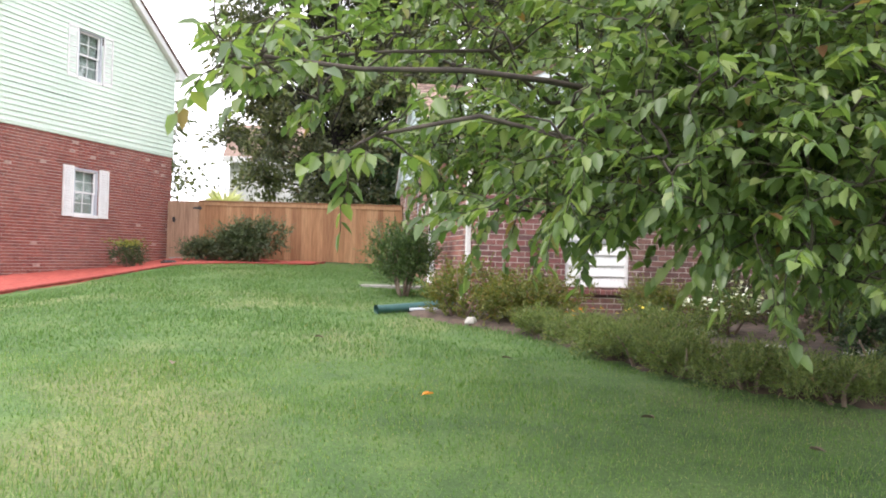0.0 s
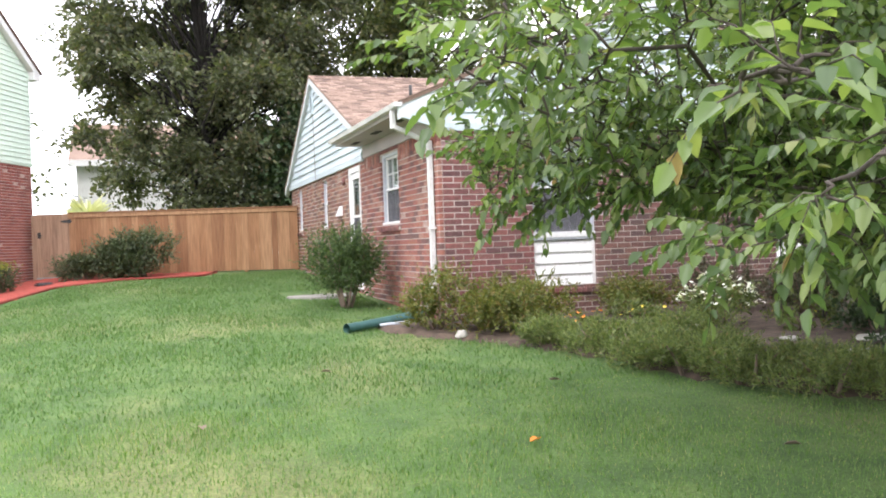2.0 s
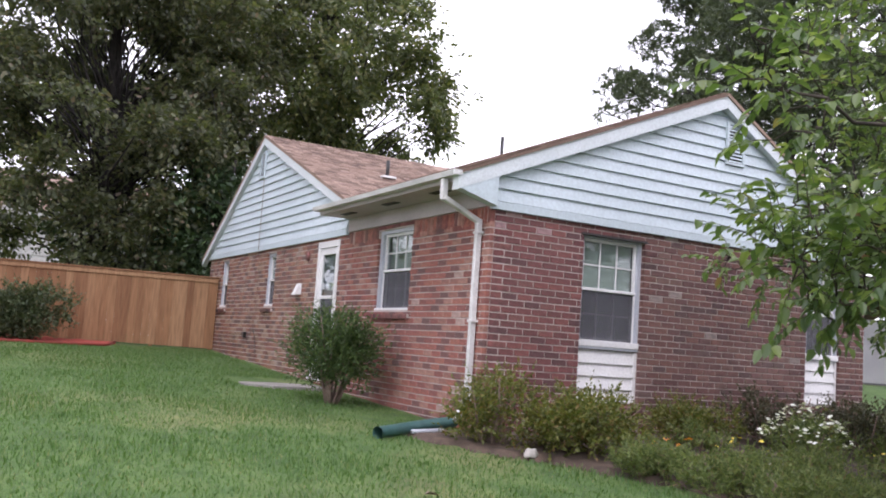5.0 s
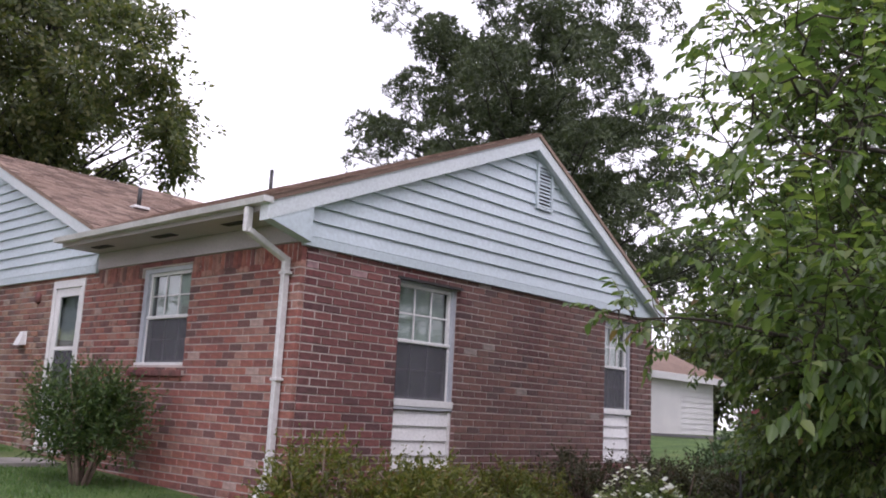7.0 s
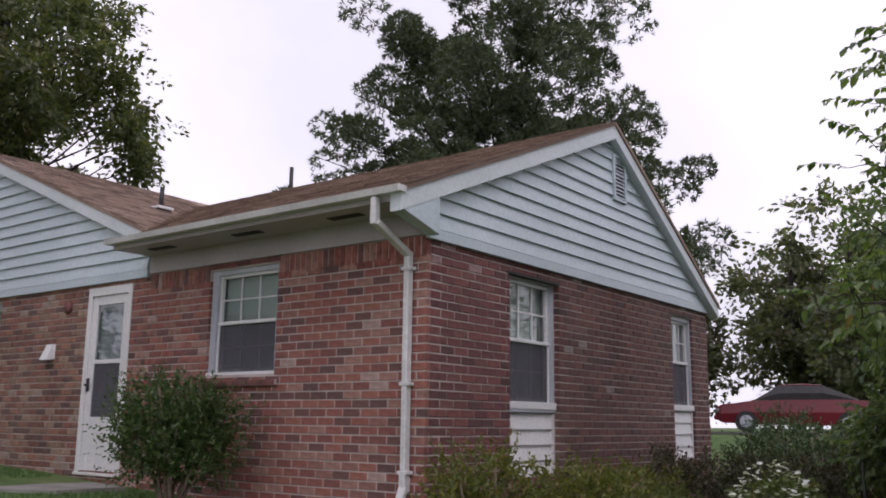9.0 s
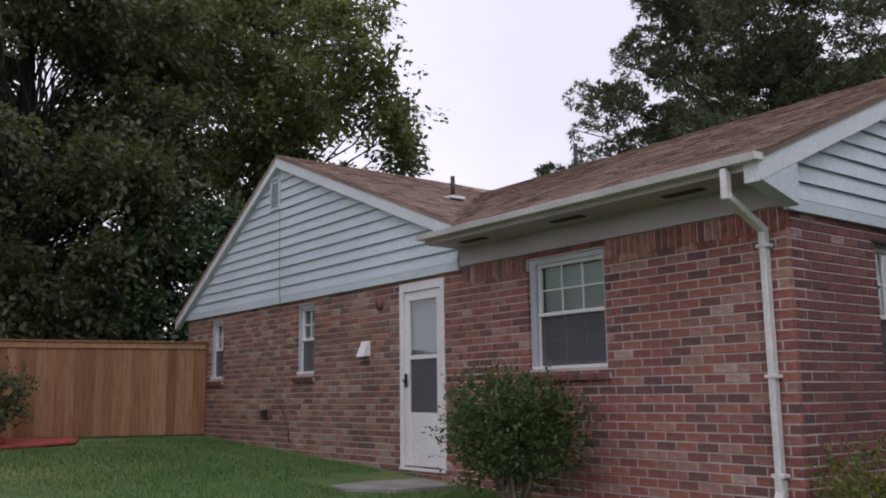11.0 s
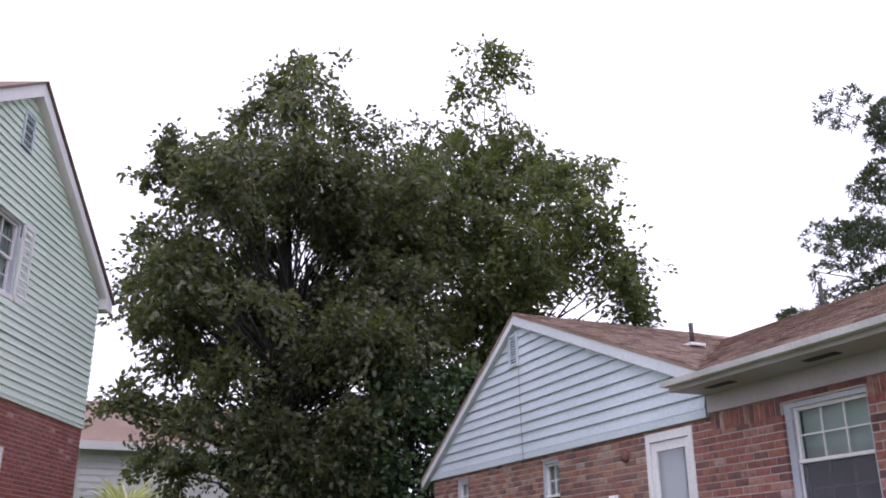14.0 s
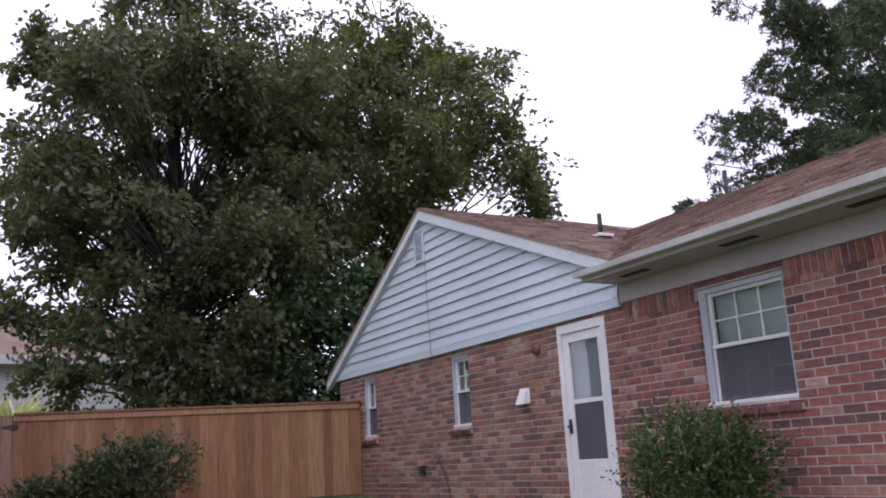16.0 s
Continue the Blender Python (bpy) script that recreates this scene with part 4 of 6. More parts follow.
for q in ((4, 5, 6, 7), (0, 3, 7, 4), (1, 5, 6, 2), (3, 2, 6, 7), (0, 4, 5, 1)):
    bm.faces.new([vs[i] for i in q])
bmesh.ops.recalc_face_normals(bm, faces=bm.faces)
part("dryer_vent_hood", bm, WHITE, house, "white dryer vent hood on the brick wall")
tube("lamp_plate", [MA @ Vector((U(5.72), 0.005, 2.16)), MA @ Vector((U(5.72), -0.03, 2.16))], 0.075, BRICK_DEEP, house, "round cover plate of a removed lamp", 16)


# ---- the two-storey neighbour ----
nb = thing("neighbour_house", (*on_left(-3.45), -0.1), "two-storey house with red brick below and pale green siding above", "house")
NBL = 6.9
ML = facade(LC - LD * NBL, LD)      # u runs to the far corner
NB_OPEN = [(2.84, 3.72, 1.36, 2.46), (2.84, 3.72, 4.52, 5.66)]
nb_wall = wall_with_openings("wall", ML, 0, NBL - 0.012, -0.4, 3.16, 0.009, 0.2, NB_OPEN[:1], MORTAR, nb, "red brick lower wall")
NA = NBL / 2
nb_rake = lambda z: (0.0, NBL) if z < 5.40 else ((z - 5.40) / (7.60 - 5.40) * NA, NBL - (z - 5.40) / (7.60 - 5.40) * NA)
nb_up = wall_with_openings("wall", ML, 0, NBL, 3.16, 5.44, 0.0, 0.15, NB_OPEN[1:], SIDING_GREEN, nb, "pale green siding wall")
nb_gab = prism("gable_wall", ML, [(0.36, 5.67), (NBL - 0.36, 5.67), (NA, 7.62)], 0.0, 0.12, SIDING_GREEN, nb, "pale green siding gable")
def nb_boards():
    m = ML @ Matrix.Translation((0, -0.01, 0))
    lap, z = 0.117, 3.19
    while z < 7.55:
        o = NB_OPEN[1]
        l, r = nb_rake(z)
        if o[2] - 0.03 < z + lap / 2 < o[3] + 0.03:
            lap_siding(nb_up, m, lambda q: (l, o[0] - 0.04), z, z + lap, lap, SIDING_GREEN)
            lap_siding(nb_up, m, lambda q: (o[1] + 0.04, nb_rake(q)[1]), z, z + lap, lap, SIDING_GREEN)
        else:
            lap_siding(nb_up if z < 5.6 else nb_gab, m, nb_rake, z, z + lap, lap, SIDING_GREEN)
        z += lap
nb_boards()
box("ledge", ML, (-0.02, -0.03, 3.13), (NBL + 0.02, 0.01, 3.19), SIDING_GREEN, nb)
for o in NB_OPEN:
    w = sash_window(nb, ML, *o, recess=0.03, cols=2, left_casing=0.05, screen=False, label="white double-hung window")
    for a in (o[0] - 0.40, o[1] + 0.02):
        bm = bmesh.new()
        for p, q in (((a, -0.045, o[2] - 0.03), (a + 0.05, -0.012, o[3] + 0.02)), ((a + 0.31, -0.045, o[2] - 0.03), (a + 0.36, -0.012, o[3] + 0.02)), ((a + 0.05, -0.045, o[2] - 0.03), (a + 0.31, -0.012, o[2] + 0.03)), ((a + 0.05, -0.045, o[3] - 0.04), (a + 0.31, -0.012, o[3] + 0.02))):
            add_box(bm, ML, p, q)
        sh = part("shutter", bm, WHITE, nb, "white louvred shutter")
        bm = bmesh.new()
        n = 18
        for i in range(n):
            z = o[2] + 0.03 + (o[3] - o[2] - 0.07) * (i + 0.5) / n
            vs = [bm.verts.new(ML @ Vector(p)) for p in ((a + 0.05, -0.040, z - 0.03), (a + 0.31, -0.040, z - 0.03), (a + 0.31, -0.018, z + 0.026), (a + 0.05, -0.018, z + 0.026))]
            bm.faces.new(vs)
        part("louvres", bm, WHITE, sh)
louvre(nb, ML @ Matrix.Translation((0, -0.02, 0)), NA - 0.20, NA + 0.10, 6.70, 7.25)
for u_e, s in ((-0.3, 1), (NBL + 0.3, -1)):
    ze = 5.40 - 0.3 * 0.638
    prism("rake_board", ML, [(u_e, ze + 0.05), (u_e, ze + 0.20), (NA, 7.82), (NA, 7.60)], -0.16, 0.0, WHITE, nb, "white rake board")
    prism("roof", ML, [(u_e - 0.05 * s, ze + 0.20), (NA, 7.824), (NA, 7.86), (u_e - 0.06 * s, ze + 0.235)], -0.20, 9.0, SHINGLE, nb, "dark shingle roof")
    prism("eave_box", ML, [(u_e, ze + 0.04), (u_e + 0.3 * s, ze + 0.04), (u_e + 0.3 * s, ze + 0.35), (u_e, ze + 0.18)], -0.158, 8.8, WHITE, nb, "white eave box")
box("wall", ML, (NBL - 0.2, 0.21, -0.4), (NBL - 0.002, 8.6, 3.16), BRICK_DEEP, nb, "rear brick wall", 0)
box("wall", ML, (NBL - 0.2, 0.16, 3.164), (NBL - 0.002, 8.6, 5.5), SIDING_GREEN, nb, "rear siding wall", 0)
box("wall", ML, (0, 0.21, -0.4), (0.2, 8.6, 5.5), BRICK_DEEP, nb, "front wall", 0)


# ---- fence and gate ----
F0, F1 = Vector((-0.02, 11.12, 0)), Vector((-6.15, 12.31, 0))
MF = facade(F1, F0 - F1)             # u from the gate to the brick house
FL = (F0 - F1).length
fence = thing("fence", (*(F0 + F1).to_2d() / 2, gz(-3, 11.7)), "new cedar privacy fence with flat cap between the houses", "fence")
fz = lambda u: gz(*(MF @ Vector((u, 0, 0))).to_2d())
FT = 1.96
GW = 0.80
u = GW + 0.02
frnd = random.Random(5)
while u < FL - 0.02:
    w = min(0.142, FL - u)
    box("board", MF, (u, frnd.uniform(0, 0.004), fz(u) + 0.03), (u + w + 0.001, 0.022, FT - 0.02), FENCE, fence, "", 0.002)
    u += 0.145
for z in (0.55, 1.15, 1.75):
    box("rail", MF, (GW + 0.07, 0.026, z + 0.1), (FL, 0.066, z + 0.19), FENCE, fence, "", 0)
box("gate_post", MF, (GW - 0.025, 0.024, 0.0), (GW + 0.065, 0.114, FT - 0.02), GATE, fence, "weathered gate post", 0)
box("gate_post", MF, (-0.05, 0.004, 0.0), (0.055, 0.114, FT - 0.02), GATE, fence, "weathered gate post", 0)
for uu in (2.9, 4.9, FL - 0.1):
    box("post", MF, (uu, 0.07, 0.0), (uu + 0.09, 0.16, FT - 0.02), FENCE, fence, "", 0)
box("cap_board", MF, (GW, -0.04, FT - 0.016), (FL + 0.02, 0.14, FT + 0.02), FENCE, fence, "flat top cap")
box("trim_rail", MF, (GW, -0.022, FT - 0.11), (FL, -0.002, FT - 0.02), FENCE, fence, "")
gate = thing("gate", (*(MF @ Vector((0.4, 0, 0))).to_2d(), fz(0.4)), "weathered wooden gate in the fence with black hardware, closed", "gate")
u = 0.06
while u < GW - 0.02:
    box("board", MF, (u, frnd.uniform(0, 0.005), fz(u) + 0.06), (u + 0.117, 0.022, FT - 0.01), GATE, gate, "", 0.002)
    u += 0.12
box("brace", MF, (0.06, 0.026, 0.55), (GW - 0.02, 0.06, 0.64), GATE, gate, "", 0)
box("brace", MF, (0.06, 0.026, 1.65), (GW - 0.02, 0.06, 1.74), GATE, gate, "", 0)
pr = [(GW - 0.20, 1.77), (GW - 0.12, 1.745), (GW - 0.02, 1.735), (GW + 0.04, 1.72), (GW + 0.09, 1.77), (GW + 0.04, 1.82), (GW - 0.02, 1.805), (GW - 0.12, 1.795)]
prism("hinge", MF, pr, -0.012, -0.001, BLACK, gate, "black strap hinge")
bm = bmesh.new()
add_box(bm, MF, (0.09, -0.02, 1.38), (0.16, -0.001, 1.52), 0.005)
add_box(bm, MF, (0.11, -0.06, 1.44), (0.20, -0.02, 1.46), 0.005)
part("latch", bm, BLACK, gate, "black thumb latch")


box("threshold", MF, (0.06, -0.10, fz(0.4) - 0.08), (GW - 0.03, 0.03, fz(0.4) + 0.05), CONCRETE, gate, "grey concrete threshold")
def valve_box(x, y):
    z = gz(x, y) + 0.03
    bm = bmesh.new()
    add_box(bm, pose(x, y, z, 0, 0, 25), (-0.17, -0.11, -0.05), (0.17, 0.11, 0.055), 0.02)
    b = part("valve_box", bm, BLACK, None)
    tagged(b, "small dark plastic box lying on the red mulch", "box")
    bm = bmesh.new()
    add_box(bm, pose(x, y, z, 0, 0, 25), (-0.14, -0.085, 0.056), (0.14, 0.085, 0.068), 0.004)
    part("lid", bm, TYRE, b)
valve_box(-5.75, 9.9)


# ---- slab, drain hose, stones ----
slab = bmesh.new()
ring = [(-1.4, 4.3), (-1.05, 3.85), (-0.3, 3.8), (-0.12, 4.7), (-0.75, 4.85), (-1.3, 4.75)]
tz = gz(-0.6, 4.4) + 0.018
tv = [slab.verts.new((x, y, tz)) for x, y in ring]
lv = [slab.verts.new((x * 1.01, y, tz - 0.12)) for x, y in ring]
slab.faces.new(tv)
for q in range(len(ring)):
    j = (q + 1) % len(ring)
    slab.faces.new((tv[q], lv[q], lv[j], tv[j]))
bmesh.ops.recalc_face_normals(slab, faces=slab.faces)
tagged(part("step_slab", slab, CONCRETE, None), "worn concrete slab on the lawn before the white door", "slab")

hp = []
hr = []
for q in range(60):
    t = q / 59
    x, y = -0.16 - 1.22 * t, 0.22 - 0.52 * t + 0.06 * math.sin(t * 4.0)
    hp.append(Vector((x, y, gz(x, y) + 0.065 + 0.05 * (1 - t) ** 2)))
    hr.append(0.058 + (0.006 if q % 2 else 0.0))
hv, hf = tube_data(hp, hr, 14)
hose = raw("drain_hose", hv, hf[:-2], HOSE, None, smooth=True)
tagged(hose, "dark teal corrugated drain hose lying on the lawn", "drain hose")
hose2 = tube("drain_strip", [(-0.5, -0.12, gz(-0.5, -0.1) + 0.06), (-0.9, -0.16, gz(-0.9, -0.1) + 0.05)], [0.028, 0.022], CASING, None)
tagged(hose2, "short grey metal drain piece beside the hose", "drain pipe")


def rock(x, y, sx, sy, sz, seed, mat=STONE, label="pale flat stone in the garden bed"):
    bm = bmesh.new()
    bmesh.ops.create_icosphere(bm, subdivisions=3, radius=1)
    for v in bm.verts:
        s = 1 + 0.28 * noise.noise(v.co * 1.4 + Vector((seed, 0, 0)))
        v.co = Vector((v.co.x * sx * s, v.co.y * sy * s, max(-0.4, min(0.75, v.co.z)) * sz * s))
    bmesh.ops.translate(bm, vec=(x, y, gz(x, y) + 0.05 + sz * 0.15), verts=bm.verts)
    return tagged(part("stone", bm, mat, None, smooth=True), label, "stone", "garden stones")

rock(-0.25, -1.42, 0.07, 0.05, 0.075, 2, label="small white stone at the edge of the lawn")
rock(2.5, -2.05, 0.24, 0.16, 0.05, 7)
rock(3.0, -4.15, 0.20, 0.15, 0.04, 12)
rock(3.8, -3.5, 0.26, 0.16, 0.04, 19)
rock(2.9, -3.2, 0.13, 0.09, 0.035, 25)
rock(4.3, -3.6, 0.25, 0.18, 0.05, 31)


# ---- plants ----
def shrub(name, x, y, rx, ry, h, count, length, mat, label, stems=5, low=0.1, density=0.45, category="shrub", lumps=9, width=0.45, stem_mat=None, up=0.35):
    """A shrub: bent stems from one root and leaves in uneven lumps."""
    z = gz(x, y)
    top = thing(name, (x, y, z), label, category)
    for s in range(stems):
        a = 2 * math.pi * s / max(1, stems) + rng.uniform(-0.4, 0.4)
        r = rng.uniform(0.35, 0.7)
        e = Vector((x + rx * r * math.cos(a), y + ry * r * math.sin(a), z + h * rng.uniform(0.55, 0.8)))
        b = Vector((x + 0.06 * math.cos(a), y + 0.06 * math.sin(a), z - 0.05))
        mid = (b + e) / 2 + Vector((rng.uniform(-0.08, 0.08), rng.uniform(-0.08, 0.08), 0.02))
        tube("stem", [b, b.lerp(mid, 0.5), mid, mid.lerp(e, 0.5), e], [0.022, 0.02, 0.016, 0.011, 0.005], stem_mat or STEM, top, "", 6)
    cx = rng.uniform(-0.58, 0.58, lumps) * rx
    cy = rng.uniform(-0.58, 0.58, lumps) * ry
    cz = rng.uniform(low + 0.14, 0.60, lumps) * h
    cr = rng.uniform(0.26, 0.56, lumps)
    leaves = 9
    sprigs = count // leaves
    which = rng.integers(0, lumps, sprigs)
    d = rand_dirs(sprigs)
    rad = cr[which] * rng.uniform(density * 0.5, 1.0, sprigs) ** 0.5
    root = np.stack([x + cx[which] + d[:, 0] * rad * rx, y + cy[which] + d[:, 1] * rad * ry, z + cz[which] + d[:, 2] * rad * h * 0.6], 1)
    out = unit(d * np.array([1, 1, 0.6]) + rng.normal(size=(sprigs, 3)) * 0.45 + np.array([0, 0, up + 0.15]))
    run = (length * 1.6 + 0.10 * h) * rng.uniform(0.5, 1.5, sprigs)
    k = np.repeat(np.arange(sprigs), leaves)
    t = np.tile(np.linspace(0.1, 1.0, leaves), sprigs)
    p = root[k] + out[k] * (run[k] * t)[:, None] + rng.normal(size=(len(k), 3)) * length * 0.15
    keep = p[:, 2] > z + low * h * 0.6
    p, k, t = p[keep], k[keep], t[keep]
    n = len(p)
    axis = unit(out[k] * (0.4 + 0.8 * t)[:, None] + rng.normal(size=(n, 3)) * 0.6)
    normal = unit(rng.normal(size=(n, 3)) * 0.6 + np.array([0, 0, 1.0]))
    ln = length * rng.uniform(0.7, 1.25, n) * (1.15 - 0.4 * t)
    leaf_mesh("foliage", p, axis, normal, ln, ln * width, mat, top)
    return top


def blooms(top, x, y, rx, ry, z0, z1, n, size, mat, label, petals=7):
    """Flower heads, each a ring of petals, one part a flower."""
    for i in range(n):
        a, r = rng.uniform(0, 6.28), math.sqrt(rng.uniform(0, 1))
        px, py = x + rx * r * math.cos(a), y + ry * r * math.sin(a)
        pz = gz(px, py) + z0 + (z1 - z0) * (1 - 0.7 * r * r) * rng.uniform(0.75, 1.0)
        tilt = Euler((rng.uniform(-0.6, 0.6), rng.uniform(-0.6, 0.6), rng.uniform(0, 6))).to_matrix()
        vs, fs = [], []
        s = size * rng.uniform(0.75, 1.2)
        for k in range(petals):
            b = 2 * math.pi * k / petals
            e = tilt @ Vector((math.cos(b), math.sin(b), 0.25))
            f = tilt @ Vector((-math.sin(b), math.cos(b), 0))
            n0 = len(vs)
            c = Vector((px, py, pz))
            vs += [tuple(c), tuple(c + e * s * 0.6 + f * s * 0.28), tuple(c + e * s), tuple(c + e * s * 0.6 - f * s * 0.28)]
            fs.append((n0, n0 + 1, n0 + 2, n0 + 3))
        raw("flower", vs, fs, mat, top, label if i == 0 else "")


shrub("rounded_shrub", -0.76, 2.40, 0.60, 0.58, 1.44, 12000, 0.052, BOXWOOD, "rounded green shrub with bare lower stems by the brick wall", 9, 0.20, up=0.6, lumps=18)
shrub("corner_shrub", -0.28, -0.72, 0.46, 0.48, 0.95, 3000, 0.055, GOLD_SHRUB, "loose olive-green shrub at the house corner", 7, 0.12, lumps=12)
shrub("corner_shrub", 0.55, -1.2, 1.0, 0.72, 0.78, 8200, 0.055, GOLD_SHRUB, "spreading olive-green shrub before the gable wall", 8, 0.06, lumps=16)
shrub("azalea", 2.55, -0.75, 0.65, 0.45, 0.66, 4200, 0.05, GOLD_SHRUB, "low yellow-green azalea below the gable wall", 6, 0.08)
shrub("dark_shrub", 3.9, -0.75, 0.75, 0.5, 0.86, 3600, 0.05, MAROON_SHRUB, "dark reddish low shrub against the gable wall", 6, 0.06)
shrub("dark_shrub", 5.2, -0.9, 0.8, 0.55, 0.74, 3400, 0.05, MAROON_SHRUB, "dark reddish spreading shrub beside the gable wall", 6, 0.06)
shrub("dark_shrub", 6.5, -1.3, 0.9, 0.7, 0.74, 3400, 0.05, MAROON_SHRUB, "dark reddish spreading shrub at the end of the wall", 6, 0.06)
d1s = shrub("daisy_clump", 2.85, -2.05, 0.50, 0.42, 0.62, 2000, 0.06, HERB, "clump of white daisies in full bloom", 5, 0.05, category="flowers")
blooms(d1s, 2.85, -2.05, 0.55, 0.45, 0.20, 0.76, 150, 0.03, PETAL_WHITE, "white daisy flower", 8)
d2s = shrub("marigold_clump", 1.15, -1.95, 0.30, 0.25, 0.3, 700, 0.045, HERB, "small clump of orange flowers", 3, 0.05, category="flowers")
blooms(d2s, 1.15, -1.95, 0.32, 0.25, 0.2, 0.34, 9, 0.028, PETAL_ORANGE, "orange flower")
d3s = shrub("yellow_flower_clump", 1.75, -2.25, 0.35, 0.3, 0.36, 900, 0.05, HERB, "small clump of yellow flowers", 3, 0.05, category="flowers")
blooms(d3s, 1.75, -2.25, 0.36, 0.3, 0.24, 0.40, 8, 0.026, PETAL_YELLOW, "yellow flower")
d4s = shrub("yellow_flower_clump", 3.5, -2.6, 0.3, 0.25, 0.3, 500, 0.05, HERB, "small clump of yellow flowers", 3, 0.05, category="flowers")
blooms(d4s, 3.5, -2.6, 0.3, 0.25, 0.2, 0.34, 4, 0.028, PETAL_YELLOW, "yellow flower")
for q, (x, y, rx, ry, h) in enumerate(((0.55, -2.25, 0.40, 0.38, 0.32), (0.8, -2.85, 0.42, 0.40, 0.34), (0.92, -3.5, 0.45, 0.42, 0.32), (1.05, -4.1, 0.45, 0.42, 0.34), (1.25, -4.7, 0.48, 0.42, 0.34), (1.6, -5.3, 0.5, 0.42, 0.34), (2.1, -5.85, 0.52, 0.42, 0.36), (3.3, -6.3, 0.55, 0.42, 0.36), (4.3, -6.5, 0.55, 0.42, 0.36), (1.35, -2.7, 0.42, 0.4, 0.24), (1.5, -3.7, 0.45, 0.4, 0.24), (1.85, -4.5, 0.5, 0.42, 0.24), (2.4, -5.1, 0.5, 0.42, 0.24), (3.1, -5.5, 0.5, 0.42, 0.24), (1.75, -3.1, 0.42, 0.4, 0.42), (3.9, -4.6, 0.6, 0.5, 0.32), (5.0, -3.6, 0.7, 0.6, 0.4))):
    shrub("edging_plant", x - 0.06, y - 0.05, rx * 1.1, ry * 1.1, h * 1.2, 3800, 0.055, HERB, "low grey-green edging plant along the garden bed", 4, 0.02, up=0.9, width=0.22, lumps=12, category="plant")
for x, y in ((2.1, -1.4), (4.4, -1.9), (4.9, -2.7), (5.8, -2.3)):
    shrub("garden_plant", x, y, 0.35, 0.35, 0.42, 900, 0.06, LIME if x > 4.5 else HERB, "leafy green garden plant in the mulch", 4, 0.04, up=0.8, width=0.3, category="plant")
for x, y, h in ((4.3, -3.1, 0.62), (5.5, -3.3, 0.66), (3.5, -4.5, 0.55), (6.3, -4.1, 0.7), (7.6, -2.4, 0.75), (8.6, -3.2, 0.8), (7.4, -4.4, 0.85), (9.6, -1.8, 0.8), (7.2, -3.4, 0.8), (8.4, -4.4, 0.85), (6.9, -2.9, 0.72)):
    shrub("dark_shrub", x, y, 0.62, 0.55, h, 2000, 0.055, DARK_SHRUB, "dark leafy shrub under the spreading tree", 5, 0.04)
for x, y, h in ((8.3, -0.7, 1.0), (9.4, 0.1, 1.05), (10.6, -0.5, 1.1), (11.8, 0.6, 1.1)):
    shrub("dark_shrub", x, y, 0.75, 0.6, h, 2400, 0.06, DARK_SHRUB, "dark leafy shrub past the end of the gable wall", 5, 0.04)
for x, y, h in ((4.55, -1.55, 0.86), (5.3, -2.05, 0.92), (5.9, -2.7, 0.9)):
    shrub("dark_shrub", x, y, 0.75, 0.6, h, 3000, 0.05, MAROON_SHRUB, "dark reddish spreading shrub in the garden bed", 6, 0.03, lumps=12)
tube_stake = tube("garden_stake", [(3.9, -2.6, gz(3.9, -2.6) - 0.1), (3.9, -2.6, gz(3.9, -2.6) + 0.75)], 0.012, BLACK, None)
tagged(tube_stake, "thin dark metal stake in the garden bed", "stake")
shrub("fence_shrub", -3.75, 10.62, 0.92, 0.6, 1.25, 8000, 0.075, FENCE_SHRUB, "dark green shrub mound in red mulch by the fence", 6, 0.04, lumps=14)
shrub("fence_shrub", -4.4, 10.68, 0.6, 0.5, 0.95, 4200, 0.075, FENCE_SHRUB, "dark green shrub in red mulch between two others", 5, 0.04)
shrub("fence_shrub", -4.95, 10.7, 0.72, 0.5, 0.78, 4200, 0.075, FENCE_SHRUB, "low dark green shrub in red mulch by the fence", 5, 0.04)
wx, wy = on_left(-3.1)
ls = shrub("lime_shrub", wx + 0.75, wy - 0.35, 0.42, 0.42, 0.70, 2600, 0.05, DARK_SHRUB, "small green shrub with lime tips in the red mulch", 4, 0.04)
p = rng.normal(size=(340, 3)) * np.array([0.2, 0.2, 0.05]) + np.array([wx + 0.75, wy - 0.35, gz(wx + 0.75, wy - 0.35) + 0.58])
leaf_mesh("new_growth", p, unit(rng.normal(size=(340, 3)) + np.array([0, 0, 1.0])), rand_dirs(340), 0.06, 0.03, LIME, ls, "lime-yellow tips", "stuff")
gp_ = thing("pampas_grass", (-5.1, 16.0, gz(-5, 16)), "cream flowering plumes above the fence", "ornamental grass")
n = 260
a = rng.uniform(0, 6.28, n)
p = np.stack([-5.1 + 0.1 * np.cos(a), 16.0 + 0.1 * np.sin(a), gz(-5, 16) + rng.uniform(1.2, 1.75, n)], 1)
leaf_mesh("plume", p, np.stack([np.cos(a) * 0.75, np.sin(a) * 0.75, rng.uniform(0.3, 1.2, n)], 1), np.tile([0, 0, 1.0], (n, 1)) + rand_dirs(n) * 0.3, rng.uniform(0.4, 0.75, n), 0.05, PLUME, gp_, "cream plume")
tube("stalk", [(-5.1, 16.0, gz(-5, 16) - 0.05), (-5.1, 16.0, gz(-5, 16) + 1.4)], 0.06, STEM, gp_)


class Wood:
    """Collects the wood of a tree in one mesh, and the twig points for its leaves."""
    def __init__(self):
        self.v, self.f, self.tips = [], [], []

    def limb(self, pts, r0, r1, sides=7):
        pts = [Vector(q) for q in pts]
        k = len(pts)
        v, f = tube_data(pts, [r0 + (r1 - r0) * i / (k - 1) for i in range(k)], sides, len(self.v))
        self.v += v
        self.f += f


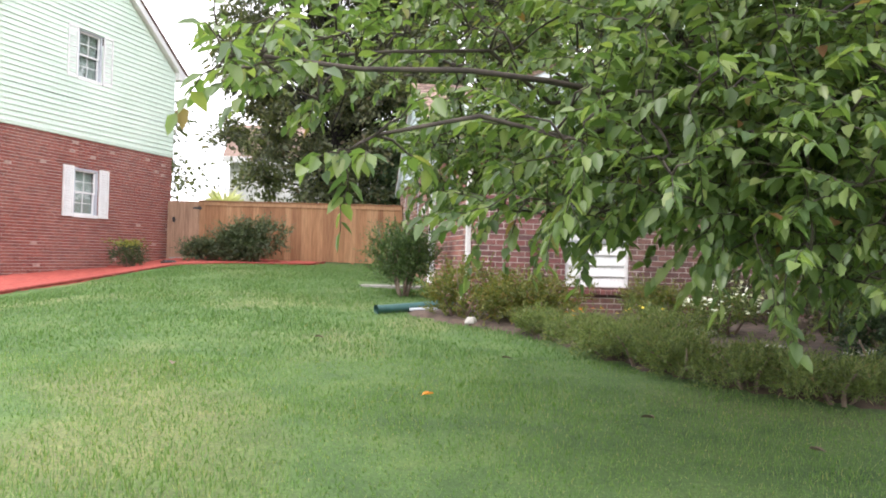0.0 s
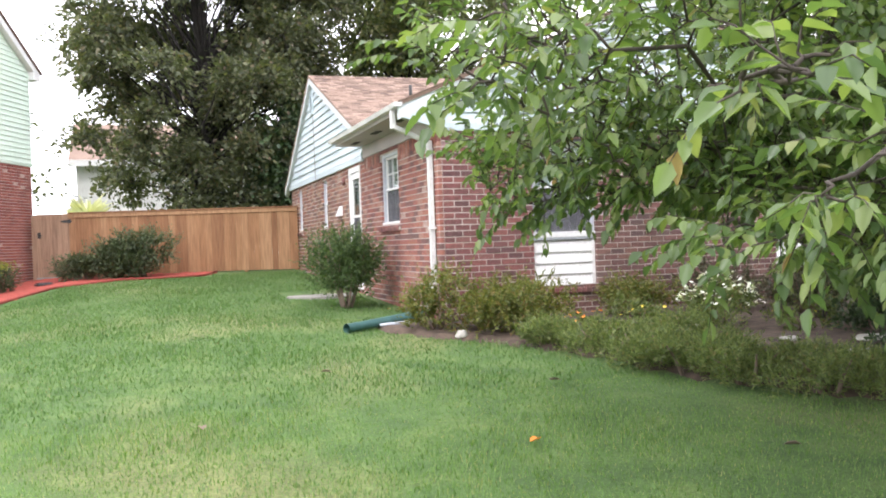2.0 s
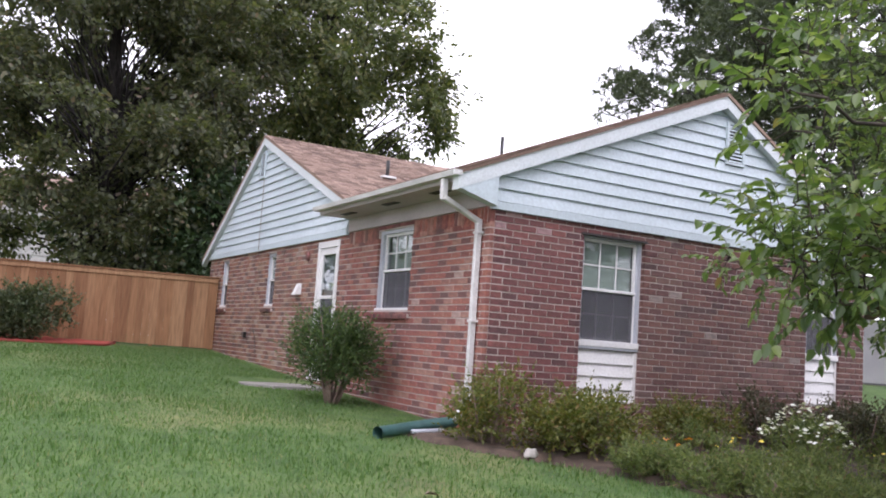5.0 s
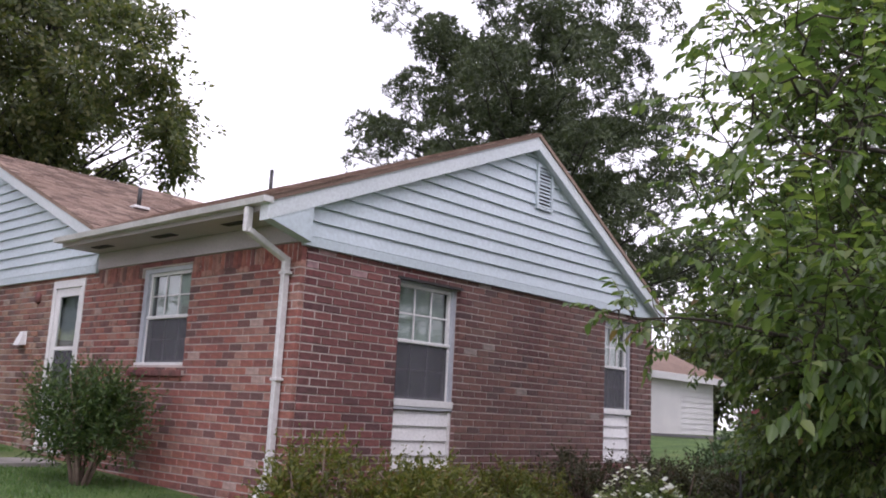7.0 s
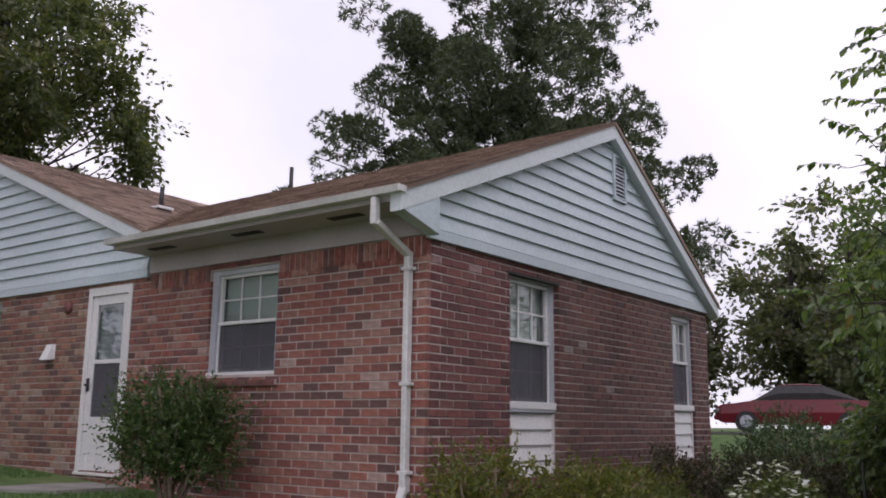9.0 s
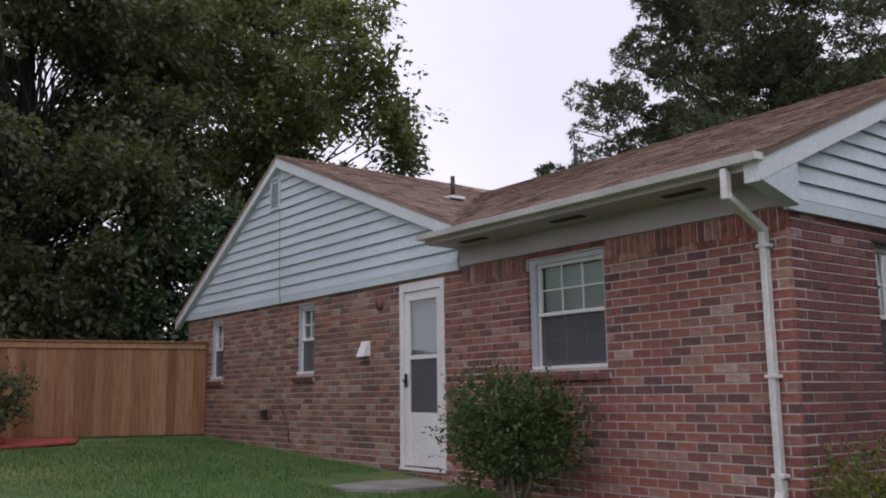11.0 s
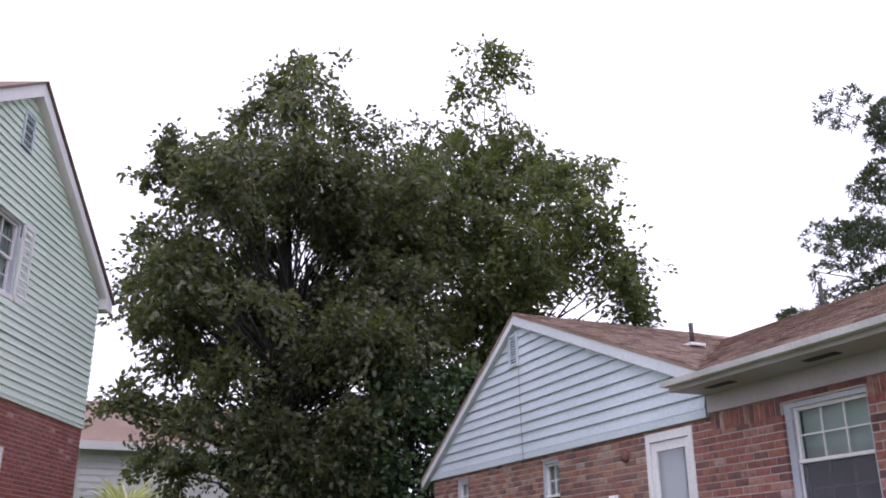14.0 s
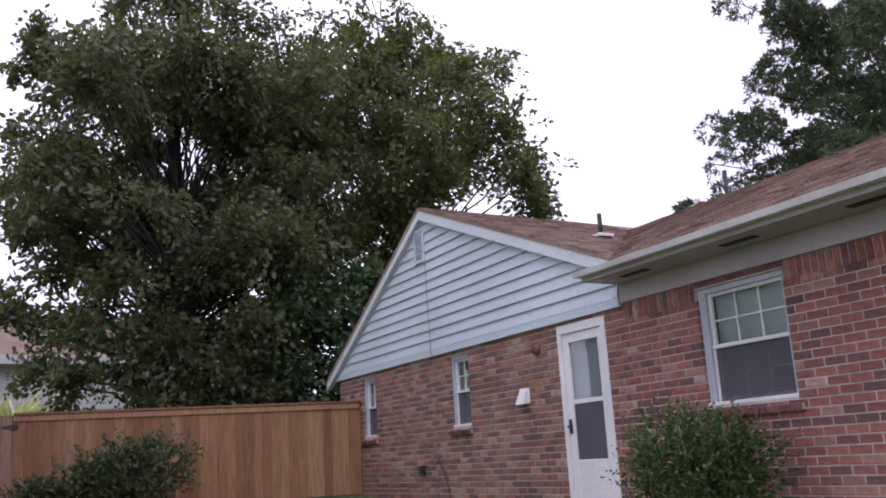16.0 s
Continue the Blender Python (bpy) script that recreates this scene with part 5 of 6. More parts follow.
def arc(a, b, lift, wob, n=7):
    a, b = Vector(a), Vector(b)
    out = []
    for i in range(n):
        t = i / (n - 1)
        q = a.lerp(b, t) + Vector((0, 0, lift * 4 * t * (1 - t)))
        s = wob * math.sin(math.pi * t)
        out.append(q + Vector((rng.uniform(-s, s), rng.uniform(-s, s), rng.uniform(-s, s) * 0.6)))
    return out


def along(pts, t):
    k = t * (len(pts) - 1)
    i = min(int(k), len(pts) - 2)
    return pts[i].lerp(pts[i + 1], k - i), (pts[i + 1] - pts[i]).normalized()


def cherry_tree():
    """The low broad-leaved tree whose boughs hang over the lawn."""
    bx, by = 2.8, -5.9
    bz = gz(bx, by)
    tree = thing("tree", (bx, by, bz), "low spreading tree with broad green drooping leaves", "tree")
    w = Wood()
    fork = Vector((bx - 0.05, by + 0.05, bz + 1.15))
    w.limb([(bx, by, bz - 0.15), (bx + 0.02, by, bz + 0.1), (bx - 0.02, by + 0.02, bz + 0.6), fork], 0.17, 0.12, 10)
    # boughs: middle, reach and share of the sprays
    boughs = [((1.9, -5.1, 3.0), (2.2, 2.0, 2.2), 800), ((-0.7, -7.3, 2.2), (1.4, 1.2, 0.75), 300), ((-2.25, -8.1, 1.62), (0.36, 0.36, 0.26), 40),
              ((-2.0, -9.5, 1.05), (0.22, 0.22, 0.16), 7), ((0.0, -8.6, 1.5), (1.0, 0.75, 0.65), 360), ((1.1, -7.6, 1.3), (1.1, 1.0, 0.85), 620),
              ((4.3, -4.6, 2.3), (1.9, 1.9, 1.95), 860), ((0.25, -3.5, 1.6), (0.35, 0.25, 0.13), 15), ((2.0, -3.8, 1.8), (0.9, 0.7, 0.55), 130),
              ((3.3, -3.7, 1.55), (1.2, 0.7, 0.75), 300), ((-1.8, -5.6, 2.2), (0.4, 0.3, 0.3), 20), ((2.0, -6.0, 4.9), (1.5, 1.4, 0.8), 300),
              ((-0.5, -6.2, 1.5), (1.0, 0.85, 0.42), 250), ((0.7, -5.8, 1.35), (0.9, 0.8, 0.4), 190), ((3.6, -5.0, 4.2), (1.7, 1.5, 1.2), 480),
              ((2.7, -4.9, 1.7), (1.3, 0.9, 0.7), 320), ((-0.75, -9.0, 1.2), (0.8, 0.5, 0.30), 70), ((0.1, -9.1, 1.0), (0.75, 0.6, 0.5), 260),
              # Boughs at z 2.9 and 2.8 below: unseen, added only to cast shade.
              ((-0.9, -8.2, 0.92), (0.7, 0.5, 0.12), 60), ((0.4, -8.8, 2.9), (1.7, 1.3, 0.5), 420), ((1.7, -8.1, 2.8), (1.6, 1.4, 0.7), 420), ((-1.1, -5.4, 1.45), (0.45, 0.4, 0.4), 70), ((3.3, -4.2, 0.98), (0.95, 0.7, 0.5), 220), ((4.7, -3.7, 1.0), (0.95, 0.7, 0.55), 240),
              ((2.3, -7.3, 1.7), (1.0, 0.9, 0.9), 480), ((-2.46, -9.75, 1.26), (0.14, 0.16, 0.07), 10), ((5.6, -3.6, 2.6), (1.6, 1.5, 1.5), 340), ((4.4, -3.3, 0.75), (0.9, 0.7, 0.45), 220), ((5.0, -2.9, 0.62), (0.9, 0.7, 0.45), 220), ((1.6, -5.0, 4.0), (1.2, 1.0, 1.0), 240), ((2.4, -4.2, 3.2), (1.0, 0.8, 1.2), 240)]
    nodes = [np.array(fork)]
    targets = []
    for c, r, n in boughs:
        c, r = np.array(c), np.array(r)
        pts = arc(fork, Vector(c), 0.08 * np.linalg.norm(c - np.array(fork)), 0.06 + 0.045 * float(np.linalg.norm(c - np.array(fork))), 12)
        w.limb(pts, 0.012 + 0.004 * float(np.linalg.norm(c - np.array(fork))), 0.007)
        nodes += [np.array(q) for q in pts]
        d = rand_dirs(n)
        targets.append(np.c_[c + d * r * (rng.uniform(0.10, 1.0, n) ** 0.42)[:, None], np.full(n, min(1.0, max(0.5, 2.2 * r.max())))])
    T = np.concatenate(targets)
    T = T[np.argsort(np.linalg.norm(T[:, :3] - np.array(fork), axis=1))]
    store = np.zeros((len(nodes) + 2 * len(T), 3))
    store[:len(nodes)] = nodes
    used = len(nodes)
    P, A, Nn, Ls = [], [], [], []
    for *q, short in T:
        q = np.array(q)
        k = int(np.argmin(((store[:used] - q) ** 2).sum(1) + 0.02 * (q[2] - store[:used, 2] < -0.2)))
        a, b = Vector(store[k]), Vector(q)
        mid = a.lerp(b, 0.55) + Vector((rng.uniform(-0.03, 0.03), rng.uniform(-0.03, 0.03), 0.12 * (b - a).length))
        w.limb([a, mid, b], 0.0075, 0.004, 4)
        store[used], store[used + 1] = tuple(mid), tuple(b)
        used += 2
        d = (b - a).normalized()
        d = (d + Vector((rng.uniform(-0.5, 0.5), rng.uniform(-0.5, 0.5), rng.uniform(-0.2, 0.25)))).normalized()
        ln = rng.uniform(0.22, 0.46) * short
        run = arc(b, b + d * ln, 0.03, 0.015, 4)
        w.limb(run, 0.004, 0.0015, 3)
        m = int(ln / 0.024)
        for i in range(m):
            q3, d3 = along(run, (i + 0.7) / m)
            s3 = d3.cross(Vector((0, 0, 1))).normalized() * (1 if i % 2 else -1)
            P.append(q3)
            A.append(d3 * 0.45 + s3 * rng.uniform(0.3, 0.9) + Vector((rng.uniform(-0.3, 0.3), rng.uniform(-0.3, 0.3), -rng.uniform(-0.1, 0.75))))
            Nn.append(Vector((rng.uniform(-0.5, 0.5), rng.uniform(-0.5, 0.5), 1.0)) + s3 * 0.3)
            Ls.append(rng.uniform(0.048, 0.104))
    raw("trunk", w.v, w.f, BARK, tree, "", smooth=True)
    Ls = np.array(Ls)
    leaf_mesh("crown", np.array(P), np.array(A), np.array(Nn), Ls, Ls * 0.56, CHERRY, tree, "broad pointed green leaves", fold=0.14, curl=0.28)
    return tree

cherry_tree()


def big_tree(name, x, y, base, height, rx, ry, low, count, leaf, mat, label, seed, clumps=70, clump=1.0, gap=0.0):
    """A tall tree: tapered trunk, forked limbs and a crown of many leaf clumps with gaps."""
    g = np.random.default_rng(seed)
    tree = thing(name, (x, y, base), label, "tree")
    w = Wood()
    trunk = [Vector((x + 0.15 * math.sin(i * 1.3 + seed), y + 0.12 * math.cos(i * 1.1), base - 0.2 + (height * 0.86) * i / 8)) for i in range(9)]
    w.limb(trunk, 0.030 * height, 0.05, 10)
    cs = []
    tries = 0
    while len(cs) < clumps and tries < 6000:
        tries += 1
        d = unit(g.normal(size=(1, 3)))[0]
        r = g.uniform(0.18, 1.0) ** 0.6
        zc = base + low + (height - low) * (0.5 + 0.5 * d[2] * r)
        squeeze = 1.0 - 0.16 * max(0.0, d[2] * r) ** 1.5
        c = np.array([x + d[0] * r * rx * squeeze, y + d[1] * r * ry * squeeze, zc])
        if gap and noise.noise((c[0] * 0.5, c[1] * 0.5, c[2] * 0.5 + seed)) < gap + 0.08 * max(0.0, d[2] * r):
            continue
        cs.append(c)
    P, A = [], []
    per = count // len(cs)
    for c in cs:
        t = min(0.95, max(0.12, (c[2] - base) / height * 0.75))
        q, _ = along(trunk, t)
        pts = arc(q, Vector(c), 0.25, 0.25, 6)
        w.limb(pts, 0.0042 * height * (1.0 - 0.7 * t), 0.01, 5)
        rc = clump * g.uniform(0.65, 1.35)
        sprays = 15
        d = unit(g.normal(size=(sprays, 3)) * np.array([1, 1, 0.75]) + np.array([0, 0, 0.1]))
        reach = rc * g.uniform(0.55, 1.45, sprays)
        k = g.integers(0, sprays, per)
        t = g.uniform(0.04, 1.0, per) ** 0.62
        at = c + d[k] * (reach[k] * t)[:, None] + np.array([0, 0, -0.30]) * (reach[k] * t * t)[:, None]
        P.append(at + g.normal(size=(per, 3)) * (0.05 + 0.13 * rc * (1.1 - 0.6 * t))[:, None])
        A.append(d[k] + g.normal(size=(per, 3)) * 0.6 + np.array([0, 0, -0.35]))
        for i in range(5):
            e = c + d[i] * reach[i] * 0.9 + np.array([0, 0, -0.25 * reach[i]])
            w.limb([Vector(c), Vector((c + e) / 2) + Vector((0, 0, 0.08)), Vector(e)], 0.016, 0.005, 4)
    P, A = np.concatenate(P), np.concatenate(A)
    n = len(P)
    ln = leaf * g.uniform(0.6, 1.3, n)
    raw("trunk", w.v, w.f, DARK_BARK, tree, "", smooth=True)
    leaf_mesh("crown", P, A, g.normal(size=(n, 3)) + np.array([0, 0, 0.8]), ln, ln * 0.55, mat, tree, "", fold=0.12, curl=0.1)
    return tree


big_tree("tree", -1.75, 17.2, 0.45, 13.6, 4.1, 3.6, 0.5, 92000, 0.15, OAK, "large dark-leaved tree behind the fence", 3, 170, 0.78, -0.13)
big_tree("tree", 5.2, 19.2, 0.5, 16.4, 4.2, 4.0, 2.6, 48000, 0.17, OAK_LIGHT, "tall green tree behind the brick house", 5, 105, 0.9, -0.08)
big_tree("tree", -9.8, 24.0, 0.5, 7.5, 2.1, 2.4, 1.0, 9000, 0.22, OAK, "dark tree behind the neighbour house", 8, 30, 1.2)


def pine_tree(x, y, base, height, r, label, seed):
    """A tall pine: bare limbs and rounded cushions of needle tufts."""
    g = np.random.default_rng(seed)
    tree = thing("pine_tree", (x, y, base), label, "tree")
    w = Wood()
    k_size = r / 9.6
    trunk = [Vector((x + 0.3 * math.sin(i * 0.8 + seed), y + 0.2 * math.cos(i), base - 0.2 + height * 0.95 * i / 8)) for i in range(9)]
    w.limb(trunk, 0.30 * k_size, 0.04, 9)
    C = []
    limbs = 64
    for k in range(limbs):
        t = 0.27 + 0.71 * (k / limbs)
        q, _ = along(trunk, t)
        a = k * 2.4 + g.uniform(-0.4, 0.4)
        up = (t - 0.27) / 0.71
        reach = r * (1.20 - 0.62 * up ** 2.0) * g.uniform(0.70, 1.0)
        e = q + Vector((math.cos(a) * reach, math.sin(a) * reach, reach * (g.uniform(-0.06, 0.24) + 0.32 * up)))
        pts = arc(q, e, -0.3 * k_size, 0.35 * k_size, 7)
        w.limb(pts, 0.10 * k_size * (1.15 - t), 0.015, 5)
        for s in range(5):
            b, d = along(pts, 0.36 + 0.64 * (s + g.uniform(0.2, 0.9)) / 5)
            c = b + Vector((g.normal() * 0.6, g.normal() * 0.6, g.uniform(0.1, 0.6))) * k_size
            w.limb([b, b.lerp(c, 0.5) + Vector((0, 0, -0.08)), c], 0.02, 0.008, 4)
            C.append((*c, k_size * g.uniform(0.75, 1.45)))
    # each pad: tufts set over a rounded, flattened cushion
    C = np.array(C)
    tuft = np.repeat(C, 58, 0)
    d0 = unit(g.normal(size=(len(tuft), 3)) + np.array([0, 0, 0.45]))
    T = tuft[:, :3] + d0 * tuft[:, 3:] * np.array([1.0, 1.0, 0.66]) * (g.uniform(0.3, 1.0, len(tuft)) ** 0.3)[:, None]
    per = 12
    n = len(T) * per
    d = unit(g.normal(size=(n, 3)) + 0.9 * np.repeat(d0, per, 0) + np.array([0, 0, 0.2]))
    base_pts = np.repeat(T, per, 0) + d * 0.04 * g.uniform(0, 1.5, n)[:, None]
    ln = k_size * g.uniform(0.16, 0.30, n)
    raw("trunk", w.v, w.f, DARK_BARK, tree, "", smooth=True)
    leaf_mesh("crown", base_pts, d, g.normal(size=(n, 3)), ln, 0.06 * k_size, NEEDLE, tree, "", fold=0.1, curl=0.05)
    return tree

pine_tree(16.9, 10.35, 0.4, 12.9, 6.4, "tall dark pine tree behind the brick house", 4)
big_tree("tree", 33.0, 12.0, 0.6, 5.8, 2.8, 2.6, 0.8, 9000, 0.26, OAK, "green tree along the street", 12, 34, 1.4)
big_tree("tree", 38.0, 5.0, 0.6, 11.0, 5.0, 4.0, 1.0, 12000, 0.32, OAK_LIGHT, "broad green tree along the street", 14, 40, 1.6)
big_tree("tree", 33.0, 6.2, 0.6, 10.0, 2.9, 2.6, 0.5, 13000, 0.25, OAK, "dark leafy tree beside the road", 17, 30, 1.1)
big_tree("tree", 30.5, 2.0, 0.6, 6.0, 3.0, 2.4, 0.3, 9000, 0.25, OAK, "bushy dark tree beside the road", 18, 30, 1.1)
# Low bushy tree; darker leaf colour stands in for light blocked by the crowns.
big_tree("tree", 1.4, 16.4, 0.5, 6.2, 2.2, 1.8, 0.2, 12000, 0.17, DARK_SHRUB, "bushy tree behind the fence and house, darkened for shade", 23, 40, 0.8)
big_tree("tree", 33.0, -6.0, 0.6, 10.0, 5.0, 4.0, 1.0, 9000, 0.32, OAK, "dark green tree along the street", 21, 34, 1.6)


# ---- distance ----
def far_house(x0, x1, y0, y1, eave, ridge, label, wall_mat, door=False):
    z = gz(x0, y0)
    h = thing("far_house", ((x0 + x1) / 2, (y0 + y1) / 2, z), label, "house")
    bm = bmesh.new()
    add_box(bm, Matrix.Identity(4), (x0, y0, z - 0.3), (x1, y1, eave))
    wl_ = part("wall", bm, wall_mat, h)
    m = facade((x0, y0, 0), (1, 0, 0))
    lap_siding(wl_, m @ Matrix.Translation((0, -0.012, 0)), lambda q: (0, x1 - x0), z, eave, 0.2, wall_mat)
    ym = (y0 + y1) / 2
    for s, (ya, yb) in enumerate(((y0 - 0.4, ym), (ym, y1 + 0.4))):
        bm = bmesh.new()
        za, zb = (eave - 0.1, ridge) if s == 0 else (ridge, eave - 0.1)
        vs = [bm.verts.new(c) for c in ((x0 - 0.3, ya, za), (x1 + 0.3, ya, za), (x1 + 0.3, yb, zb), (x0 - 0.3, yb, zb))]
        ws = [bm.verts.new((v.co.x, v.co.y, v.co.z + 0.12)) for v in vs]
        bm.faces.new(vs[::-1])
        bm.faces.new(ws)
        for k in range(4):
            bm.faces.new((vs[k], vs[(k + 1) % 4], ws[(k + 1) % 4], ws[k]))
        part("roof", bm, SHINGLE, h, "brown shingle roof")
    box("fascia", Matrix.Identity(4), (x0 - 0.3, y0 - 0.45, eave - 0.22), (x1 + 0.3, y0 - 0.405, eave + 0.03), WHITE, h, "white eave fascia")
    box("corner_board", Matrix.Identity(4), (x0 - 0.04, y0 - 0.05, z), (x0 + 0.12, y0 - 0.014, eave - 0.02), WHITE, h, "white corner board")
    if door:
        box("garage_door", m, (0.9, -0.05, z), (3.6, -0.014, z + 2.1), WHITE, h, "white garage door")
    return h

far_house(-5.9, 4.0, 26.0, 34.0, 4.55, 6.4, "pale sided house with brown roof behind the trees", WHITE)
far_house(22.2, 28.4, 9.8, 16.5, 2.75, 4.3, "white sided house across the street", WHITE, True)

road = raw("road", [(14, 60, gz(14, 60) + 0.02), (17.6, -60, gz(17.6, -60) + 0.02), (23.5, -60, gz(23, -60) + 0.02), (20, 60, gz(20, 60) + 0.02)], [(0, 1, 2, 3)], ASPHALT, None)
tagged(road, "grey asphalt street past the garden", "road", "", "structure")


def car(x, y, heading, paint, label):
    z = gz(x, y) + 0.03
    m = pose(x, y, z, 0, 0, heading)
    c = thing("car", (x, y, z), label, "car")
    def loft(name, sections, mat, parent, lab=""):
        bm = bmesh.new()
        rings = []
        for px, prof in sections:
            rings.append([bm.verts.new(m @ Vector((px, yy, zz))) for yy, zz in prof])
        for a, b in zip(rings, rings[1:]):
            for k in range(len(a)):
                j = (k + 1) % len(a)
                bm.faces.new((a[k], a[j], b[j], b[k]))
        bm.faces.new(rings[0][::-1])
        bm.faces.new(rings[-1])
        bmesh.ops.recalc_face_normals(bm, faces=bm.faces)
        return part(name, bm, mat, parent, lab, smooth=False)
    def prof(w, lo, hi):
        return [(-w, lo), (-w * 1.02, (lo + hi) / 2), (-w * 0.93, hi), (w * 0.93, hi), (w * 1.02, (lo + hi) / 2), (w, lo)]
    body = loft("body", [(-2.25, prof(0.70, 0.38, 0.72)), (-2.1, prof(0.82, 0.28, 0.80)), (-1.2, prof(0.88, 0.24, 0.92)), (0.0, prof(0.89, 0.22, 0.95)), (1.1, prof(0.89, 0.22, 0.96)), (2.05, prof(0.84, 0.28, 0.93)), (2.25, prof(0.74, 0.40, 0.78))], paint, c)
    loft("cabin_glass", [(-1.15, prof(0.74, 0.90, 0.95)), (-0.45, prof(0.68, 0.92, 1.36)), (0.75, prof(0.68, 0.92, 1.38)), (1.7, prof(0.72, 0.90, 0.98))], BLACK, c, "dark tinted windows")
    loft("roof", [(-0.42, prof(0.64, 1.35, 1.385)), (0.15, prof(0.64, 1.37, 1.42)), (0.75, prof(0.64, 1.365, 1.40))], paint, c)
    for k, (px, sy) in enumerate(((-1.4, 1), (-1.4, -1), (1.4, 1), (1.4, -1))):
        a, b = m @ Vector((px, sy * 0.70, 0.31)), m @ Vector((px, sy * 0.90, 0.31))
        bm = bmesh.new()
        turn = m @ Matrix.Translation((px, sy * 0.80, 0.31)) @ Matrix.Rotation(math.pi / 2, 4, "X")
        bmesh.ops.create_cone(bm, cap_ends=True, segments=24, radius1=0.31, radius2=0.31, depth=0.2, matrix=turn)
        wh = part("wheel", bm, TYRE, c, smooth=False)
        bm = bmesh.new()
        bmesh.ops.create_cone(bm, cap_ends=True, segments=18, radius1=0.19, radius2=0.19, depth=0.216, matrix=turn)
        part("rim", bm, CASING, wh, "grey wheel rim", smooth=False)
    for sy in (0.6, -0.6):
        box("headlight", m, (-2.27, sy - 0.16, 0.58), (-2.12, sy + 0.16, 0.70), CHROME, c, "", 0.02)
        box("tail_light", m, (2.14, sy - 0.16, 0.66), (2.27, sy + 0.16, 0.80), RED_EDGE, c, "", 0.02)
    box("bumper", m, (-2.32, -0.72, 0.36), (-2.18, 0.72, 0.50), paint, c, "", 0.03)
    return c

car(22.2, 3.35, -70, RED_CAR, "dark red parked saloon car on the street")


# ---- fallen leaves ----
for x, y, m_, lab in ((-1.28, -5.83, PETAL_ORANGE, "dry orange leaf lying on the lawn"), (-3.4, -4.6, STEM, "dry brown leaf lying on the lawn"), (0.2, -6.6, STEM, "dry brown leaf lying on the lawn"), (-2.2, -2.9, STEM, "dry brown leaf lying on the lawn"), (0.9, -7.4, STEM, "dry brown leaf lying on the lawn"), (-0.4, -4.1, STEM, "dry brown leaf lying on the lawn")):
    a = rng.uniform(0, 6.28)
    ob = leaf_mesh("fallen_leaf", np.array([[x, y, gz(x, y) + 0.05]]), np.array([[math.cos(a), math.sin(a), 0.1]]), np.array([[0.1, 0.1, 1.0]]), 0.11, 0.07, m_, None)
    tagged(ob, lab, "leaf", "fallen leaves")

# ---- lawn blades ----
def grass(name, count, x0, x1, y0, y1, h, width, label, mat=GRASS):
    x, y = rng.uniform(x0, x1, count), rng.uniform(y0, y1, count)
    bed = np.interp(y, [-6.6, -6.0, -5.3, -4.5, -3.5, -2.6, -1.9, -1.3, -0.6, 0.1, 0.2], [2.8, 1.75, 1.2, 0.85, 0.58, 0.40, 0.10, -0.4, -0.9, -1.0, -0.15])
    red = np.interp(y, [0.2, 2.4, 6.6, 8.9, 9.9], [-8.35, -7.2, -6.0, -5.3, -4.3])
    keep = (x < bed) & (x > red)
    keep &= ~((x > -1.4) & (y > 4.0) & (y < 5.4))
    keep &= (y < 10.0) | (x > -2.2)
    x, y = x[keep], y[keep]
    n = len(x)
    z = np.array([gz(a, b) for a, b in zip(x, y)]) - 0.01
    p = np.stack([x, y, z], 1)
    patch = np.array([noise.noise((a * 0.8, b * 0.8, 3.0)) for a, b in zip(x, y)])
    a = rng.uniform(0, 2 * math.pi, n)
    hh = h * rng.uniform(0.5, 1.3, n) * (1 + 0.5 * patch)
    lean = rng.uniform(0.1, 0.9, n)
    tip = p + np.stack([np.cos(a) * hh * lean, np.sin(a) * hh * lean, hh], 1)
    side = np.stack([-np.sin(a), np.cos(a), np.zeros(n)], 1) * (width / 2)
    mid = (p + tip) / 2 + np.array([0, 0, 1.0]) * (hh * 0.1)[:, None]
    v = np.stack([p - side, p + side, mid + side * 0.8, tip, mid - side * 0.8], 1).reshape(-1, 3)
    i = (np.arange(n) * 5)[:, None]
    quads(name, v, (i + np.array([[0, 1, 2, 4]])), mat, ground, label, "stuff")
    quads(name, v, (i + np.array([[4, 2, 3]])), mat, ground, label, "stuff")

grass("grass", 90000, -6.5, 2.4, -10.5, -4.0, 0.045, 0.006, "short mown grass")
# Lawn by the house: shade is put into the green of these blades.
grass("grass", 120000, -7.5, 1.2, -4.0, 10.8, 0.05, 0.009, "short lush green grass, darkened for shade", LUSH_SHADE)

# Added growth; its dark leaf colour stands in for the big tree's shaded base.
big_tree("tree", -0.7, 18.6, 0.45, 4.6, 2.6, 1.6, 0.1, 9000, 0.15, DARK_SHRUB, "bushy growth behind the fence, darkened for shade", 31, 30, 0.8)

big_tree("tree", 1.1, 18.3, 0.45, 13.8, 2.5, 2.2, 4.0, 15000, 0.14, OAK, "dark-leaved tree between two taller trees behind the house", 37, 50, 0.85)

